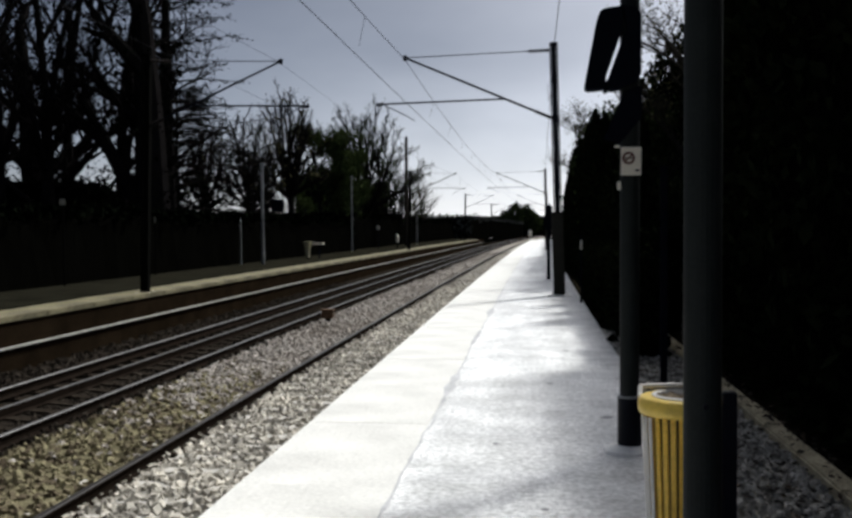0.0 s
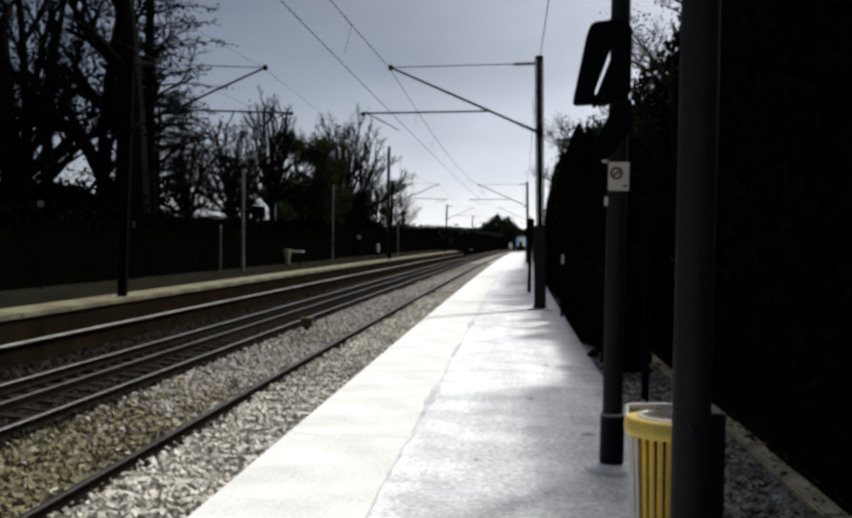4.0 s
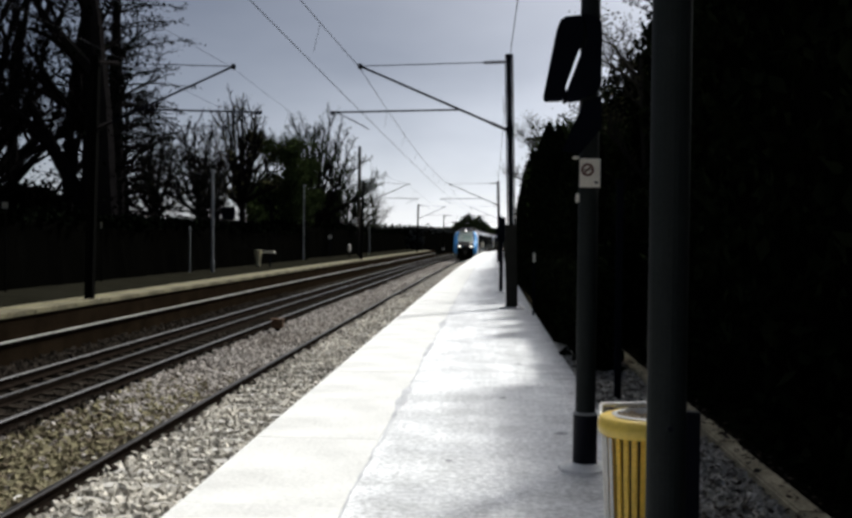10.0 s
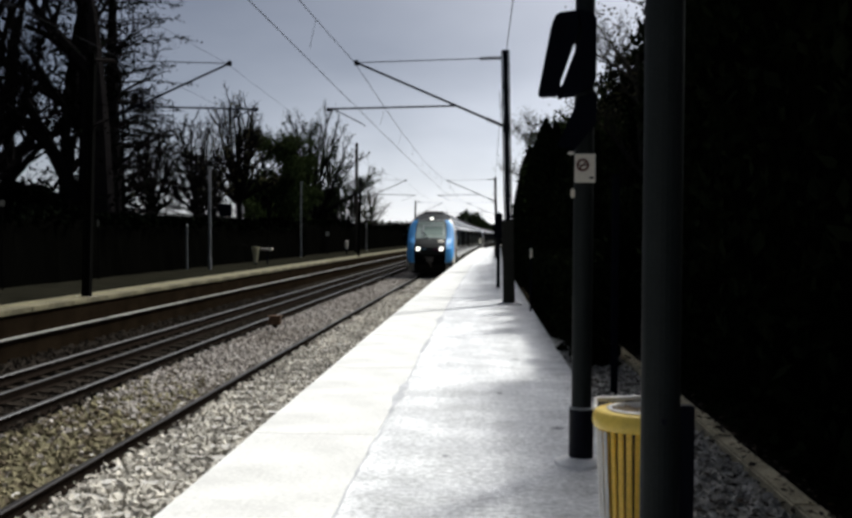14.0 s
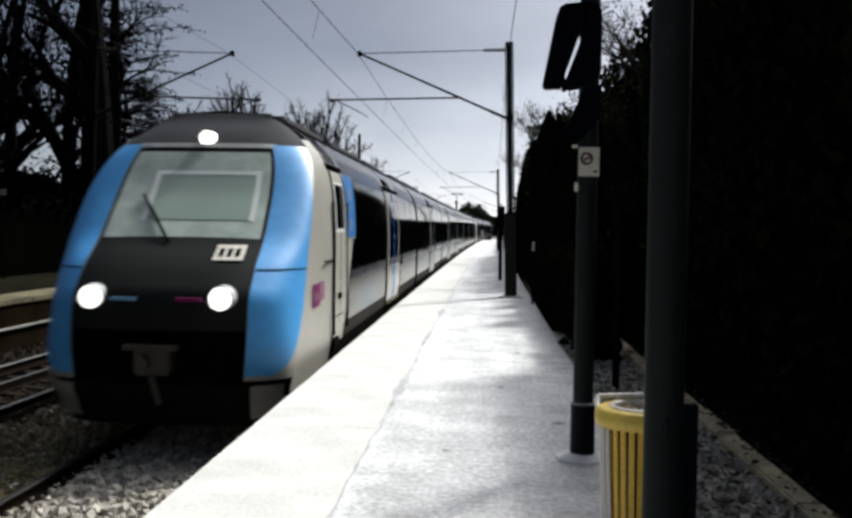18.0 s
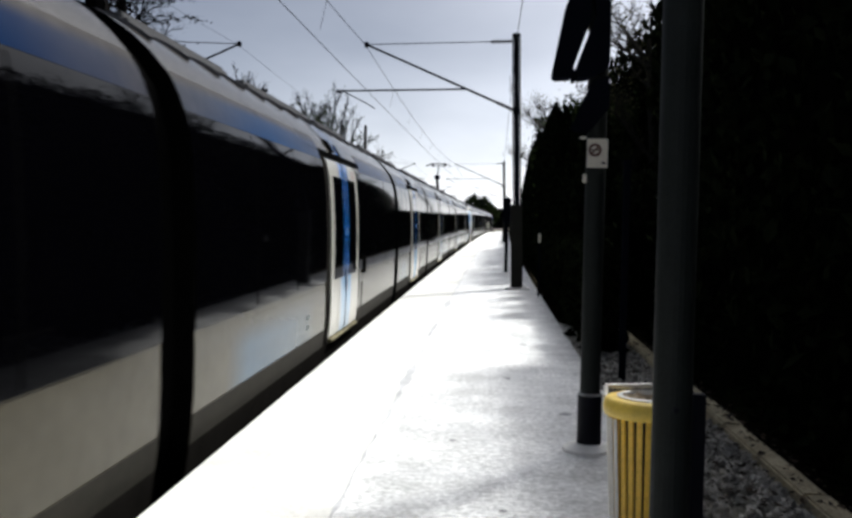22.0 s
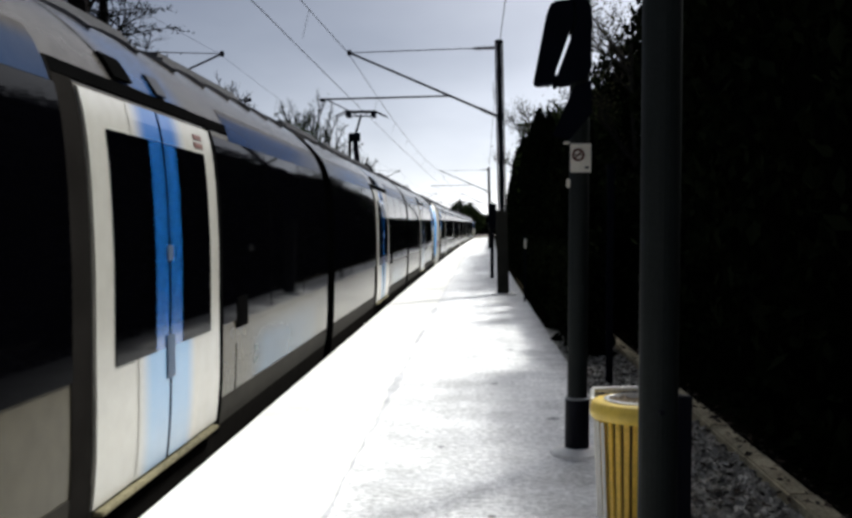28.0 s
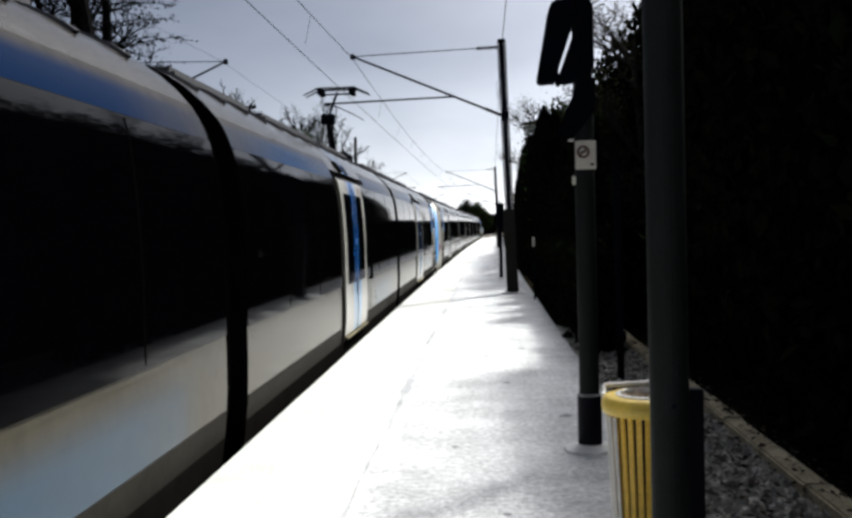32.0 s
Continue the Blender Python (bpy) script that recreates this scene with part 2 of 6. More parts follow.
BAG_DARK = mat("brown_rubbish_bag", (0.07, 0.05, 0.03), 0.6, var=0.5, scale=8)
LINER = mat("white_bin_liner", (0.75, 0.73, 0.68), 0.4, var=0.12, scale=12, bump=0.4, bump_scale=30)
PAPER = mat("tan_waste_paper", (0.34, 0.26, 0.17), 0.8, var=0.5, scale=14)
BLACKISH = mat("black_plastic", (0.008, 0.008, 0.009), 0.5, var=0.3)
SIGN_WHITE = mat("white_sign_enamel", (0.74, 0.70, 0.60), 0.5, var=0.12, scale=8)
BIN_PALE = mat("cream_bin_paint", (0.62, 0.57, 0.36), 0.6, var=0.2, scale=5)
PLATE_DULL = mat("dull_cream_enamel", (0.30, 0.27, 0.20), 0.6, var=0.3, scale=8)
SIGN_RED = mat("dark_red_sign_ink", (0.10, 0.028, 0.018), 0.5)
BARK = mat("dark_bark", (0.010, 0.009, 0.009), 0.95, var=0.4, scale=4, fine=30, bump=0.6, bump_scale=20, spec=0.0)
BARK_PALE = mat("grey_bark", (0.04, 0.036, 0.03), 0.95, var=0.4, scale=4, fine=30, spec=0.0)
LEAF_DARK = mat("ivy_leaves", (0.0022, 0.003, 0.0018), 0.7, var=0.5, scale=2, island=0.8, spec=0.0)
LEAF = mat("spring_leaves", (0.036, 0.05, 0.018), 0.7, var=0.5, scale=1, island=0.8, spec=0.0)
# far leaves greyed and lightened: distance haze put into the colour
LEAF_HAZY = mat("hazy_far_leaves", (0.06, 0.064, 0.058), 0.8, var=0.5, scale=0.6, island=0.6, spec=0.0)
LEAF_PALE = mat("budding_leaves", (0.085, 0.08, 0.04), 0.7, var=0.4, scale=1, island=0.8, spec=0.0)
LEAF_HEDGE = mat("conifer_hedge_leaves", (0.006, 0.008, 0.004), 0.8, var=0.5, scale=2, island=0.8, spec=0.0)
LEAF_LITTER = mat("brown_dead_leaves", (0.03, 0.018, 0.008), 0.9, var=0.6, scale=5, island=0.8)
# shade inside hedges and conifers, put into a near-black colour
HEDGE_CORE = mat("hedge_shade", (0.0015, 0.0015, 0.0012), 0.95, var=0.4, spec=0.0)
REAR = mat("rear_light_block", (0.05, 0.04, 0.035), 0.9, var=0.3, scale=2, spec=0.1)
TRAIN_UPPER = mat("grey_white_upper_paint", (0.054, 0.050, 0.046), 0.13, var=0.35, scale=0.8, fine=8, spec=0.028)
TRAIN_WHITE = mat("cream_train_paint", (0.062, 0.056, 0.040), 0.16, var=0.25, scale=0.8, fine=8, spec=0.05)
TRAIN_GREY = mat("grey_train_roof", (0.07, 0.07, 0.075), 0.7, var=0.35, scale=0.8, fine=8, spec=0.2)
TRAIN_SILL = mat("dark_train_sill", (0.022, 0.020, 0.015), 0.75, var=0.4, scale=1.2, fine=12, spec=0.1)
TRAIN_BLUE = mat("bright_blue_train_paint", (0.010, 0.092, 0.31), 0.2, var=0.15, scale=0.8, fine=8, spec=0.5, coat=0.8)
DOOR_WHITE = mat("white_door_paint", (0.38, 0.37, 0.33), 0.2, var=0.12, scale=0.8, fine=8, spec=0.5)
TRAIN_CAB = mat("white_cab_paint", (0.37, 0.355, 0.305), 0.4, var=0.1, scale=0.8, fine=8)
TRAIN_FAIRING = mat("clear_blue_cab_paint", (0.075, 0.36, 0.78), 0.45, var=0.15, scale=0.8, fine=8)
BADGE_BLUE = mat("clear_blue_badge_paint", (0.016, 0.15, 0.42), 0.4, var=0.1, scale=0.8, fine=8)
TRAIN_BUTTON = mat("blue_grey_button", (0.04, 0.07, 0.12), 0.5)
PLOUGH = mat("dusty_plough_paint", (0.26, 0.25, 0.23), 0.7, var=0.4, scale=3)
TRAIN_PALE = mat("pale_blue_train_paint", (0.15, 0.31, 0.50), 0.32, var=0.12, scale=0.8, fine=8, coat=0.3)
TRAIN_BLACK = mat("black_train_glass", (0.0006, 0.0006, 0.001), 0.04, spec=0.035, var=0.2, scale=2)
TRAIN_FRAME = mat("pale_blind_frame", (0.75, 0.78, 0.76), 0.4, var=0.1)
CAP = mat("matt_dark_roof_paint", (0.035, 0.036, 0.040), 0.75, spec=0.1, var=0.3, scale=2)
TRAIN_MASK = mat("black_cab_mask", (0.010, 0.011, 0.010), 0.5, spec=0.12, var=0.2, scale=2)
TRAIN_UNDER = mat("sooty_underframe", (0.012, 0.011, 0.010), 0.8, var=0.4, scale=4, spec=0.0)
TRAIN_RUBBER = mat("black_rubber", (0.003, 0.003, 0.003), 0.7, spec=0.0)
# green glass; its pale base colour stands in for mirrored sky
WINDSCREEN = mat("sky_paled_green_glass", (0.48, 0.56, 0.50), 0.08, var=0.35, scale=1.3, fine=5)
BLIND = mat("pale_sun_blind", (0.35, 0.44, 0.38), 0.25, var=0.1, scale=2)
NUMBER = mat("pale_number_paint", (0.11, 0.14, 0.14), 0.6, var=0.4, scale=20)
TRAIN_PINK = mat("faded_pink_paint", (0.24, 0.11, 0.17), 0.6, var=0.3, scale=6)
TRAIN_MAGENTA = mat("dark_magenta_paint", (0.17, 0.009, 0.09), 0.6, spec=0.2)


def livery_fade(base, name, tint, along, up):
    """The base paint with a sprayed tint that fades out along the coach and up its side."""
    m = base.copy()
    m.name = name
    n, l = m.node_tree.nodes, m.node_tree.links
    b = n["Principled BSDF"]
    under = b.inputs["Base Color"].links[0].from_socket
    co = n.new("ShaderNodeTexCoord")
    sp = n.new("ShaderNodeSeparateXYZ")
    l.new(co.outputs["Generated"], sp.inputs[0])
    value = None
    for axis, stops in (("Y", along), ("Z", up)):
        r = n.new("ShaderNodeValToRGB")
        r.color_ramp.interpolation = 'EASE'
        e = r.color_ramp.elements
        e[0].position, e[1].position = stops[0][0], stops[-1][0]
        e[0].color, e[1].color = (stops[0][1],) * 3 + (1,), (stops[-1][1],) * 3 + (1,)
        for p, v in stops[1:-1]:
            e.new(p).color = (v, v, v, 1)
        l.new(sp.outputs[axis], r.inputs["Fac"])
        if value is None:
            value = r.outputs["Color"]
        else:
            k = n.new("ShaderNodeMath")
            k.operation = 'MULTIPLY'
            l.new(value, k.inputs[0])
            l.new(r.outputs["Color"], k.inputs[1])
            value = k.outputs[0]
    mx = n.new("ShaderNodeMixRGB")
    mx.inputs["Color2"].default_value = (*tint, 1)
    l.new(value, mx.inputs["Fac"])
    l.new(under, mx.inputs["Color1"])
    l.new(mx.outputs["Color"], b.inputs["Base Color"])
    return m


STRIPE = livery_fade(TRAIN_UPPER, "fading_blue_stripe", (0.002, 0.013, 0.046), [(0.0, 1.0), (0.6, 1.0), (0.85, 0.6), (1.0, 0.3)], [(0.0, 1.0), (0.55, 0.95), (1.0, 0.0)])
STRIPE_END = livery_fade(TRAIN_UPPER, "faint_blue_stripe", (0.004, 0.028, 0.085), [(0.0, 0.3), (0.5, 0.95), (1.0, 0.6)], [(0.0, 1.0), (0.55, 0.85), (1.0, 0.0)])
FLASH = livery_fade(TRAIN_WHITE, "sprayed_blue_flash", (0.045, 0.10, 0.17), [(0.0, 0.0), (0.14, 0.0), (0.30, 0.85), (0.55, 0.72), (0.75, 0.5), (0.88, 0.0), (1.0, 0.0)], [(0.0, 0.85), (0.45, 0.75), (1.0, 0.0)])
DOOR_FOOT = livery_fade(DOOR_WHITE, "pale_blue_door_foot", (0.14, 0.30, 0.50), [(0.0, 0.0), (0.22, 0.85), (0.78, 0.85), (1.0, 0.0)], [(0.0, 0.7), (0.6, 0.95), (1.0, 1.0)])
DOOR_HEAD = livery_fade(DOOR_WHITE, "blue_door_head", (0.012, 0.10, 0.32), [(0.0, 0.0), (0.28, 0.95), (0.72, 0.95), (1.0, 0.1)], [(0.0, 1.0), (1.0, 0.9)])
for paint in (STRIPE, STRIPE_END):
    paint.node_tree.nodes["Principled BSDF"].inputs["Specular IOR Level"].default_value = 0.003
ROOF_FLASH = livery_fade(TRAIN_UPPER, "soft_blue_roof_flash", (0.005, 0.042, 0.13), [(0.0, 0.0), (0.35, 0.85), (0.65, 0.8), (1.0, 0.0)], [(0.0, 0.95), (0.6, 0.6), (1.0, 0.1)])
LAMP_ON = glow("lit_headlamp", (1.0, 0.97, 0.9), 2.2)
LENS = mat("clear_lamp_lens", (0.55, 0.56, 0.56), 0.25, var=0.1)
CAB_METAL = mat("coupler_steel", (0.06, 0.056, 0.052), 0.5, metal=0.5)


# ---------------------------------------------------------------- mesh tools
class Shape:
    """Vertices and faces of one part, with a material slot for each face."""

    def __init__(self):
        self.v, self.f, self.s = [], [], []

    def add(self, verts, faces, slot=0, m=None):
        o = len(self.v)
        self.v += [tuple(m @ Vector(p)) if m is not None else tuple(p) for p in verts]
        self.f += [tuple(i + o for i in f) for f in faces]
        self.s += [slot] * len(faces)
        return self

    def box(self, x0, x1, y0, y1, z0, z1, slot=0, m=None, bevel=0.0):
        if bevel:
            bm = bmesh.new()
            bmesh.ops.create_cube(bm, size=1.0, matrix=Matrix.LocRotScale(((x0 + x1) / 2, (y0 + y1) / 2, (z0 + z1) / 2), None, (x1 - x0, y1 - y0, z1 - z0)))
            bmesh.ops.bevel(bm, geom=bm.edges[:], offset=bevel, segments=2, affect='EDGES')
            bm.verts.index_update()
            self.add([v.co[:] for v in bm.verts], [[v.index for v in f.verts] for f in bm.faces], slot, m)
            bm.free()
            return self
        v = [(x, y, z) for z in (z0, z1) for y in (y0, y1) for x in (x0, x1)]
        return self.add(v, [(0, 2, 3, 1), (4, 5, 7, 6), (0, 1, 5, 4), (2, 6, 7, 3), (0, 4, 6, 2), (1, 3, 7, 5)], slot, m)

    def tube(self, a, b, r0, r1=None, n=8, slot=0, caps=True):
        a, b = Vector(a), Vector(b)
        r1 = r0 if r1 is None else r1
        d = (b - a).normalized()
        u = d.cross(Vector((0, 0, 1)) if abs(d.z) < 0.9 else Vector((1, 0, 0))).normalized()
        w = d.cross(u)
        ring = [(math.cos(2 * math.pi * i / n), math.sin(2 * math.pi * i / n)) for i in range(n)]
        v = [a + (u * c + w * s) * r0 for c, s in ring] + [b + (u * c + w * s) * r1 for c, s in ring]
        f = [(i, (i + 1) % n, n + (i + 1) % n, n + i) for i in range(n)]
        if caps:
            f += [tuple(range(n))[::-1], tuple(range(n, 2 * n))]
        return self.add(v, f, slot)

    def lathe(self, cx, cy, rings, n=20, slot=0, closed=True):
        v = [(cx + r * math.cos(2 * math.pi * i / n), cy + r * math.sin(2 * math.pi * i / n), z) for r, z in rings for i in range(n)]
        f = [(k * n + i, k * n + (i + 1) % n, (k + 1) * n + (i + 1) % n, (k + 1) * n + i) for k in range(len(rings) - 1) for i in range(n)]
        if closed:
            f += [tuple(range(n))[::-1], tuple(range((len(rings) - 1) * n, len(rings) * n))]
        return self.add(v, f, slot)

    def grid(self, rows, slot=0):
        n = len(rows[0])
        v = [p for r in rows for p in r]
        return self.add(v, [(k * n + i, k * n + i + 1, (k + 1) * n + i + 1, (k + 1) * n + i) for k in range(len(rows) - 1) for i in range(n - 1)], slot)

    def weld(self):
        """Join corners that meet, so that each part is one piece."""
        seen, index, verts = {}, [], []
        for p in self.v:
            key = (round(p[0], 4), round(p[1], 4), round(p[2], 4))
            if key not in seen:
                seen[key] = len(verts)
                verts.append(p)
            index.append(seen[key])
        faces, slots = [], []
        for f, k in zip(self.f, self.s):
            g = []
            for i in f:
                j = index[i]
                if j not in g:
                    g.append(j)
            if len(g) > 2:
                faces.append(tuple(g))
                slots.append(k)
        self.v, self.f, self.s = verts, faces, slots

    def mesh(self, name, mats, smooth=False):
        if len(self.v) < 3000:
            self.weld()
        me = bpy.data.meshes.new(name)
        me.from_pydata(self.v, [], self.f)
        for m in (mats if isinstance(mats, (list, tuple)) else [mats]):
            me.materials.append(m)
        me.polygons.foreach_set("material_index", self.s)
        if smooth:
            me.polygons.foreach_set("use_smooth", [True] * len(self.f))
        me.update()
        return me


def part(name, shape, mats, parent, label="", smooth=False, kind=""):
    ob = new(name, shape.mesh(name, mats, smooth))
    ob.parent = parent
    return tagged(ob, label, kind=kind)


def thing(name, label, category, at=(0, 0, 0), group="", kind=""):
    ob = new(name)
    ob.location = at
    ob.empty_display_size = 0.2
    return tagged(ob, label, category, group, kind)


def solid(name, shape, mats, label, category, group="", kind="", smooth=False, at=(0, 0, 0)):
    ob = new(name, shape.mesh(name, mats, smooth))
    ob.location = at
    return tagged(ob, label, category, group, kind)


# ---------------------------------------------------------------- the line's plan
RAIL_Z = -0.85
AXIS, AXIS_FAR = -3.6, -7.3
EDGE = -1.93


def bend(y):
    """How far the line has swung to the right at y metres along it."""
    return 0.8e-4 * max(0.0, y - 12.0) ** 2


def swing(y):
    return -math.degrees(math.atan(1.6e-4 * max(0.0, y - 12.0)))


def steps(y0, y1, d=6.0):
    n = max(1, round((y1 - y0) / d))
    return [y0 + (y1 - y0) * i / n for i in range(n + 1)]


def strip(shape, section, y0, y1, slot=0, d=6.0, curved=True, wrap=True, caps=True):
    """A section (x, z) drawn along the line from y0 to y1."""
    ys = steps(y0, y1, d)
    sec = list(section) + ([section[0]] if wrap else [])
    shape.grid([[(x + (bend(y) if curved else 0), y, z) for x, z in sec] for y in ys], slot)
    if caps and wrap:
        for y, rev in ((y0, False), (y1, True)):
            v = [(x + (bend(y) if curved else 0), y, z) for x, z in section]
            shape.add(v, [tuple(range(len(v)))[::-1 if rev else 1]], slot)
    return shape


# ---------------------------------------------------------------- ground, ballast, platforms
g = Shape()
g.grid([[(x, y, -1.42) for x in (-900, -60, -20, 0, 20, 60, 900)] for y in (-300, -60, 0, 60, 200, 500, 1500)])
solid("ground", g, GROUND, "dark bare earth that stretches to the horizon", "ground", kind="structure")

bed = Shape()
rng = random.Random(3)


def bed_strip(xs, zs, slot):
    ys = steps(-69.5, -12, 2.0) + steps(-12, 60, 0.5)[1:] + steps(60, 420, 8)[1:]
    rows = [[(x + bend(y), y, z + rng.uniform(-0.02, 0.02)) for x, z in zip(xs, zs)] for y in ys]
    cut = sum(y < 15.0 for y in ys) if slot == 1 else len(ys)
    bed.grid(rows[:cut], slot)
    if cut < len(ys):
        bed.grid(rows[cut - 1:], 3)


bed_strip([-1.9, -2.2, -2.5, -2.85, -3.2, -3.6, -4.0, -4.35], [-1.05] * 8, 0)
bed_strip([-4.35, -4.7, -5.1, -5.4, -5.7, -6.0, -6.25], [-1.05, -1.03, -1.02, -1.02, -1.03, -1.04, -1.05], 1)
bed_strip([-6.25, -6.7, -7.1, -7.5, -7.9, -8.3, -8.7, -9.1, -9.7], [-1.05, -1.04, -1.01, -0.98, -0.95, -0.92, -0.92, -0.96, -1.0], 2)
solid("ballast_bed", bed, [BED, BED_MOSS, BED_DARK, BED_MID], "grey and brown stone ballast bed under two tracks", "ballast", kind="structure")


def stones(name, spans, mats, label, seed):
    """Loose broken stones, thickest where the platform's end comes near."""
    r = random.Random(seed)
    s = Shape()
    cube = [(-1, -1, -1), (1, -1, -1), (1, 1, -1), (-1, 1, -1), (-0.7, -0.7, 1), (0.7, -0.7, 1), (0.7, 0.7, 1), (-0.7, 0.7, 1)]
    faces = [(4, 5, 6, 7), (0, 1, 5, 4), (1, 2, 6, 5), (2, 3, 7, 6), (3, 0, 4, 7)]
    for x0, x1, y0, y1, z, count, slot, size in spans:
        for _ in range(count):
            y = y0 + (y1 - y0) * r.random() ** 1.5
            x = r.uniform(x0, x1) + bend(y)
            k = size * r.uniform(0.55, 1.25)
            e = Euler((r.uniform(-0.5, 0.5), r.uniform(-0.5, 0.5), r.uniform(0, 6.3))).to_matrix()
            v = [e @ Vector((a * k * r.uniform(0.6, 1.2), b * k * r.uniform(0.6, 1.2), c * k * r.uniform(0.4, 0.8))) + Vector((x, y, z + r.uniform(-0.01, 0.03))) for a, b, c in cube]
            s.add(v, faces, 3 if slot == 1 and y + r.gauss(0, 2.5) > 15.0 else slot)
    return solid(name, s, mats, label, "ballast stones", kind="stuff")


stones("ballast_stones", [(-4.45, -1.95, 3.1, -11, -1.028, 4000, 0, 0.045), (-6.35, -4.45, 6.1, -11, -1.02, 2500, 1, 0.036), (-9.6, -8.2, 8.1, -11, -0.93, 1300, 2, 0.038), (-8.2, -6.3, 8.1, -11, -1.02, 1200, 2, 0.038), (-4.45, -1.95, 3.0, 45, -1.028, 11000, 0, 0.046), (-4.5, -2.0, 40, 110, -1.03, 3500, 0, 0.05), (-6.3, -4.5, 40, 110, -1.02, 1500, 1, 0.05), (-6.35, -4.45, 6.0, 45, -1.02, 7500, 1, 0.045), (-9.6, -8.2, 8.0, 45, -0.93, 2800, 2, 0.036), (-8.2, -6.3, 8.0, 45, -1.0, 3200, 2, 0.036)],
       [STONE, STONE_MOSS, STONE_DARK, STONE_MID], "loose broken ballast stones, pale by the platform and dark beyond", 5)

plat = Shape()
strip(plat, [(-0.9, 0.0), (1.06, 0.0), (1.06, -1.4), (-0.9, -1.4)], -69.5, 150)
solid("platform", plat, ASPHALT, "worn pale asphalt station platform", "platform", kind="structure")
cop = thing("platform_edge", "pale concrete coping stones along the platform edge", "platform edge", kind="structure")
wall = Shape()
strip(wall, [(EDGE + 0.06, -0.16), (-0.904, -0.16), (-0.904, -1.4), (EDGE + 0.06, -1.4)], -69.5, 150)
part("face_wall", wall, CONCRETE, cop)
slab = Shape()
slab.box(EDGE, -0.902, 0.0, 2.0, -0.155, 0.003, bevel=0.0015)
slab_mesh = slab.mesh("coping_stone", COPING)
for i in range(104):
    y = -68 + 2.0 * i
    o = new("coping_stone", slab_mesh)
    o.parent = cop
    o.matrix_basis = pose(bend(y), y, 0.0008 * math.sin(i * 2.7), 0, 0, swing(y + 1))

sm = Shape()
rows_ = []
for y in steps(-2, 60, 0.12):
    c = -0.89 + 0.03 * noise.noise((y * 0.4, 3, 0)) + 0.02 * noise.noise((y * 2.3, 5, 0))
    w = 0.008 + 0.11 * max(0.0, noise.noise((y * 0.45, 7, 0)) + 0.45 * noise.noise((y * 2.6, 9, 0)) - 0.08)
    rows_.append([(c - w + bend(y), y, 0.0055), (c + w + bend(y), y, 0.0055)])
sm.grid(rows_)
solid("platform_joint", sm, JOINT, "worn grey joint between coping stones and asphalt", "joint", kind="structure")


def spot(x, y, r, seed):
    """A small dark tar spot on the asphalt."""
    rr = random.Random(seed)
    v = [(x + r * rr.uniform(0.6, 1.2) * math.cos(a), y + 1.3 * r * rr.uniform(0.6, 1.2) * math.sin(a), 0.004) for a in (2 * math.pi * k / 12 for k in range(12))]
    solid("tar_spot", Shape().add(v, [tuple(range(12))]), SEAM, "small dark tar spot on the asphalt", "tar spot", kind="structure")


for k, (x, y, r) in enumerate(((0.62, 8.4, 0.06), (0.80, 6.4, 0.035), (0.15, 10.2, 0.04), (-0.3, 7.3, 0.03), (0.4, 13.0, 0.05), (0.05, 5.6, 0.025))):
    spot(x, y, r, 90 + k)

fplat = Shape()
FEDGE, FZ = -9.65, 0.08
strip(fplat, [(FEDGE - 0.9, FZ), (FEDGE - 0.9, -1.4), (-15.5, -1.4), (-15.5, FZ)], -69.5, 150)
solid("platform_opposite", fplat, DARK_ASPHALT, "dark opposite station platform", "platform", kind="structure")
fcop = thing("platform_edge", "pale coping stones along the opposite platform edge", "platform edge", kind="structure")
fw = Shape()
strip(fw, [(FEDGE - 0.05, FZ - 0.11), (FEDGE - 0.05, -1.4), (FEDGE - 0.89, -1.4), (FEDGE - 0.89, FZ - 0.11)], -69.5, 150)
part("face_wall", fw, FACE_BROWN, fcop, "brown platform wall, its colour darkened for shade")
fs = Shape()
fs.box(FEDGE - 0.896, FEDGE, 0.006, 1.994, FZ - 0.105, FZ + 0.006, bevel=0.012)
fs_mesh = fs.mesh("coping_stone", COPING_OLD)
for i in range(104):
    y = -68 + 2.0 * i
    o = new("coping_stone", fs_mesh)
    o.parent = fcop
    o.matrix_basis = pose(bend(y), y, 0, 0, 0, swing(y + 1))
duct = Shape()
strip(duct, [(FEDGE - 0.05, -0.485), (FEDGE + 0.025, -0.485), (FEDGE + 0.025, -0.515), (FEDGE - 0.05, -0.515)], -69.5, 150)
solid("cable_duct", duct, CONCRETE, "pale cable duct along the opposite platform wall", "cable duct", kind="structure")


# unseen wall added behind the viewpoint to hold back light from the sky
rw = Shape().box(-60, 14, -70.2, -69.6, -1.4, 14.0)
solid("added_rear_wall", rw, REAR, "unseen plain dark wall, added behind to block sky light", "wall", kind="structure")

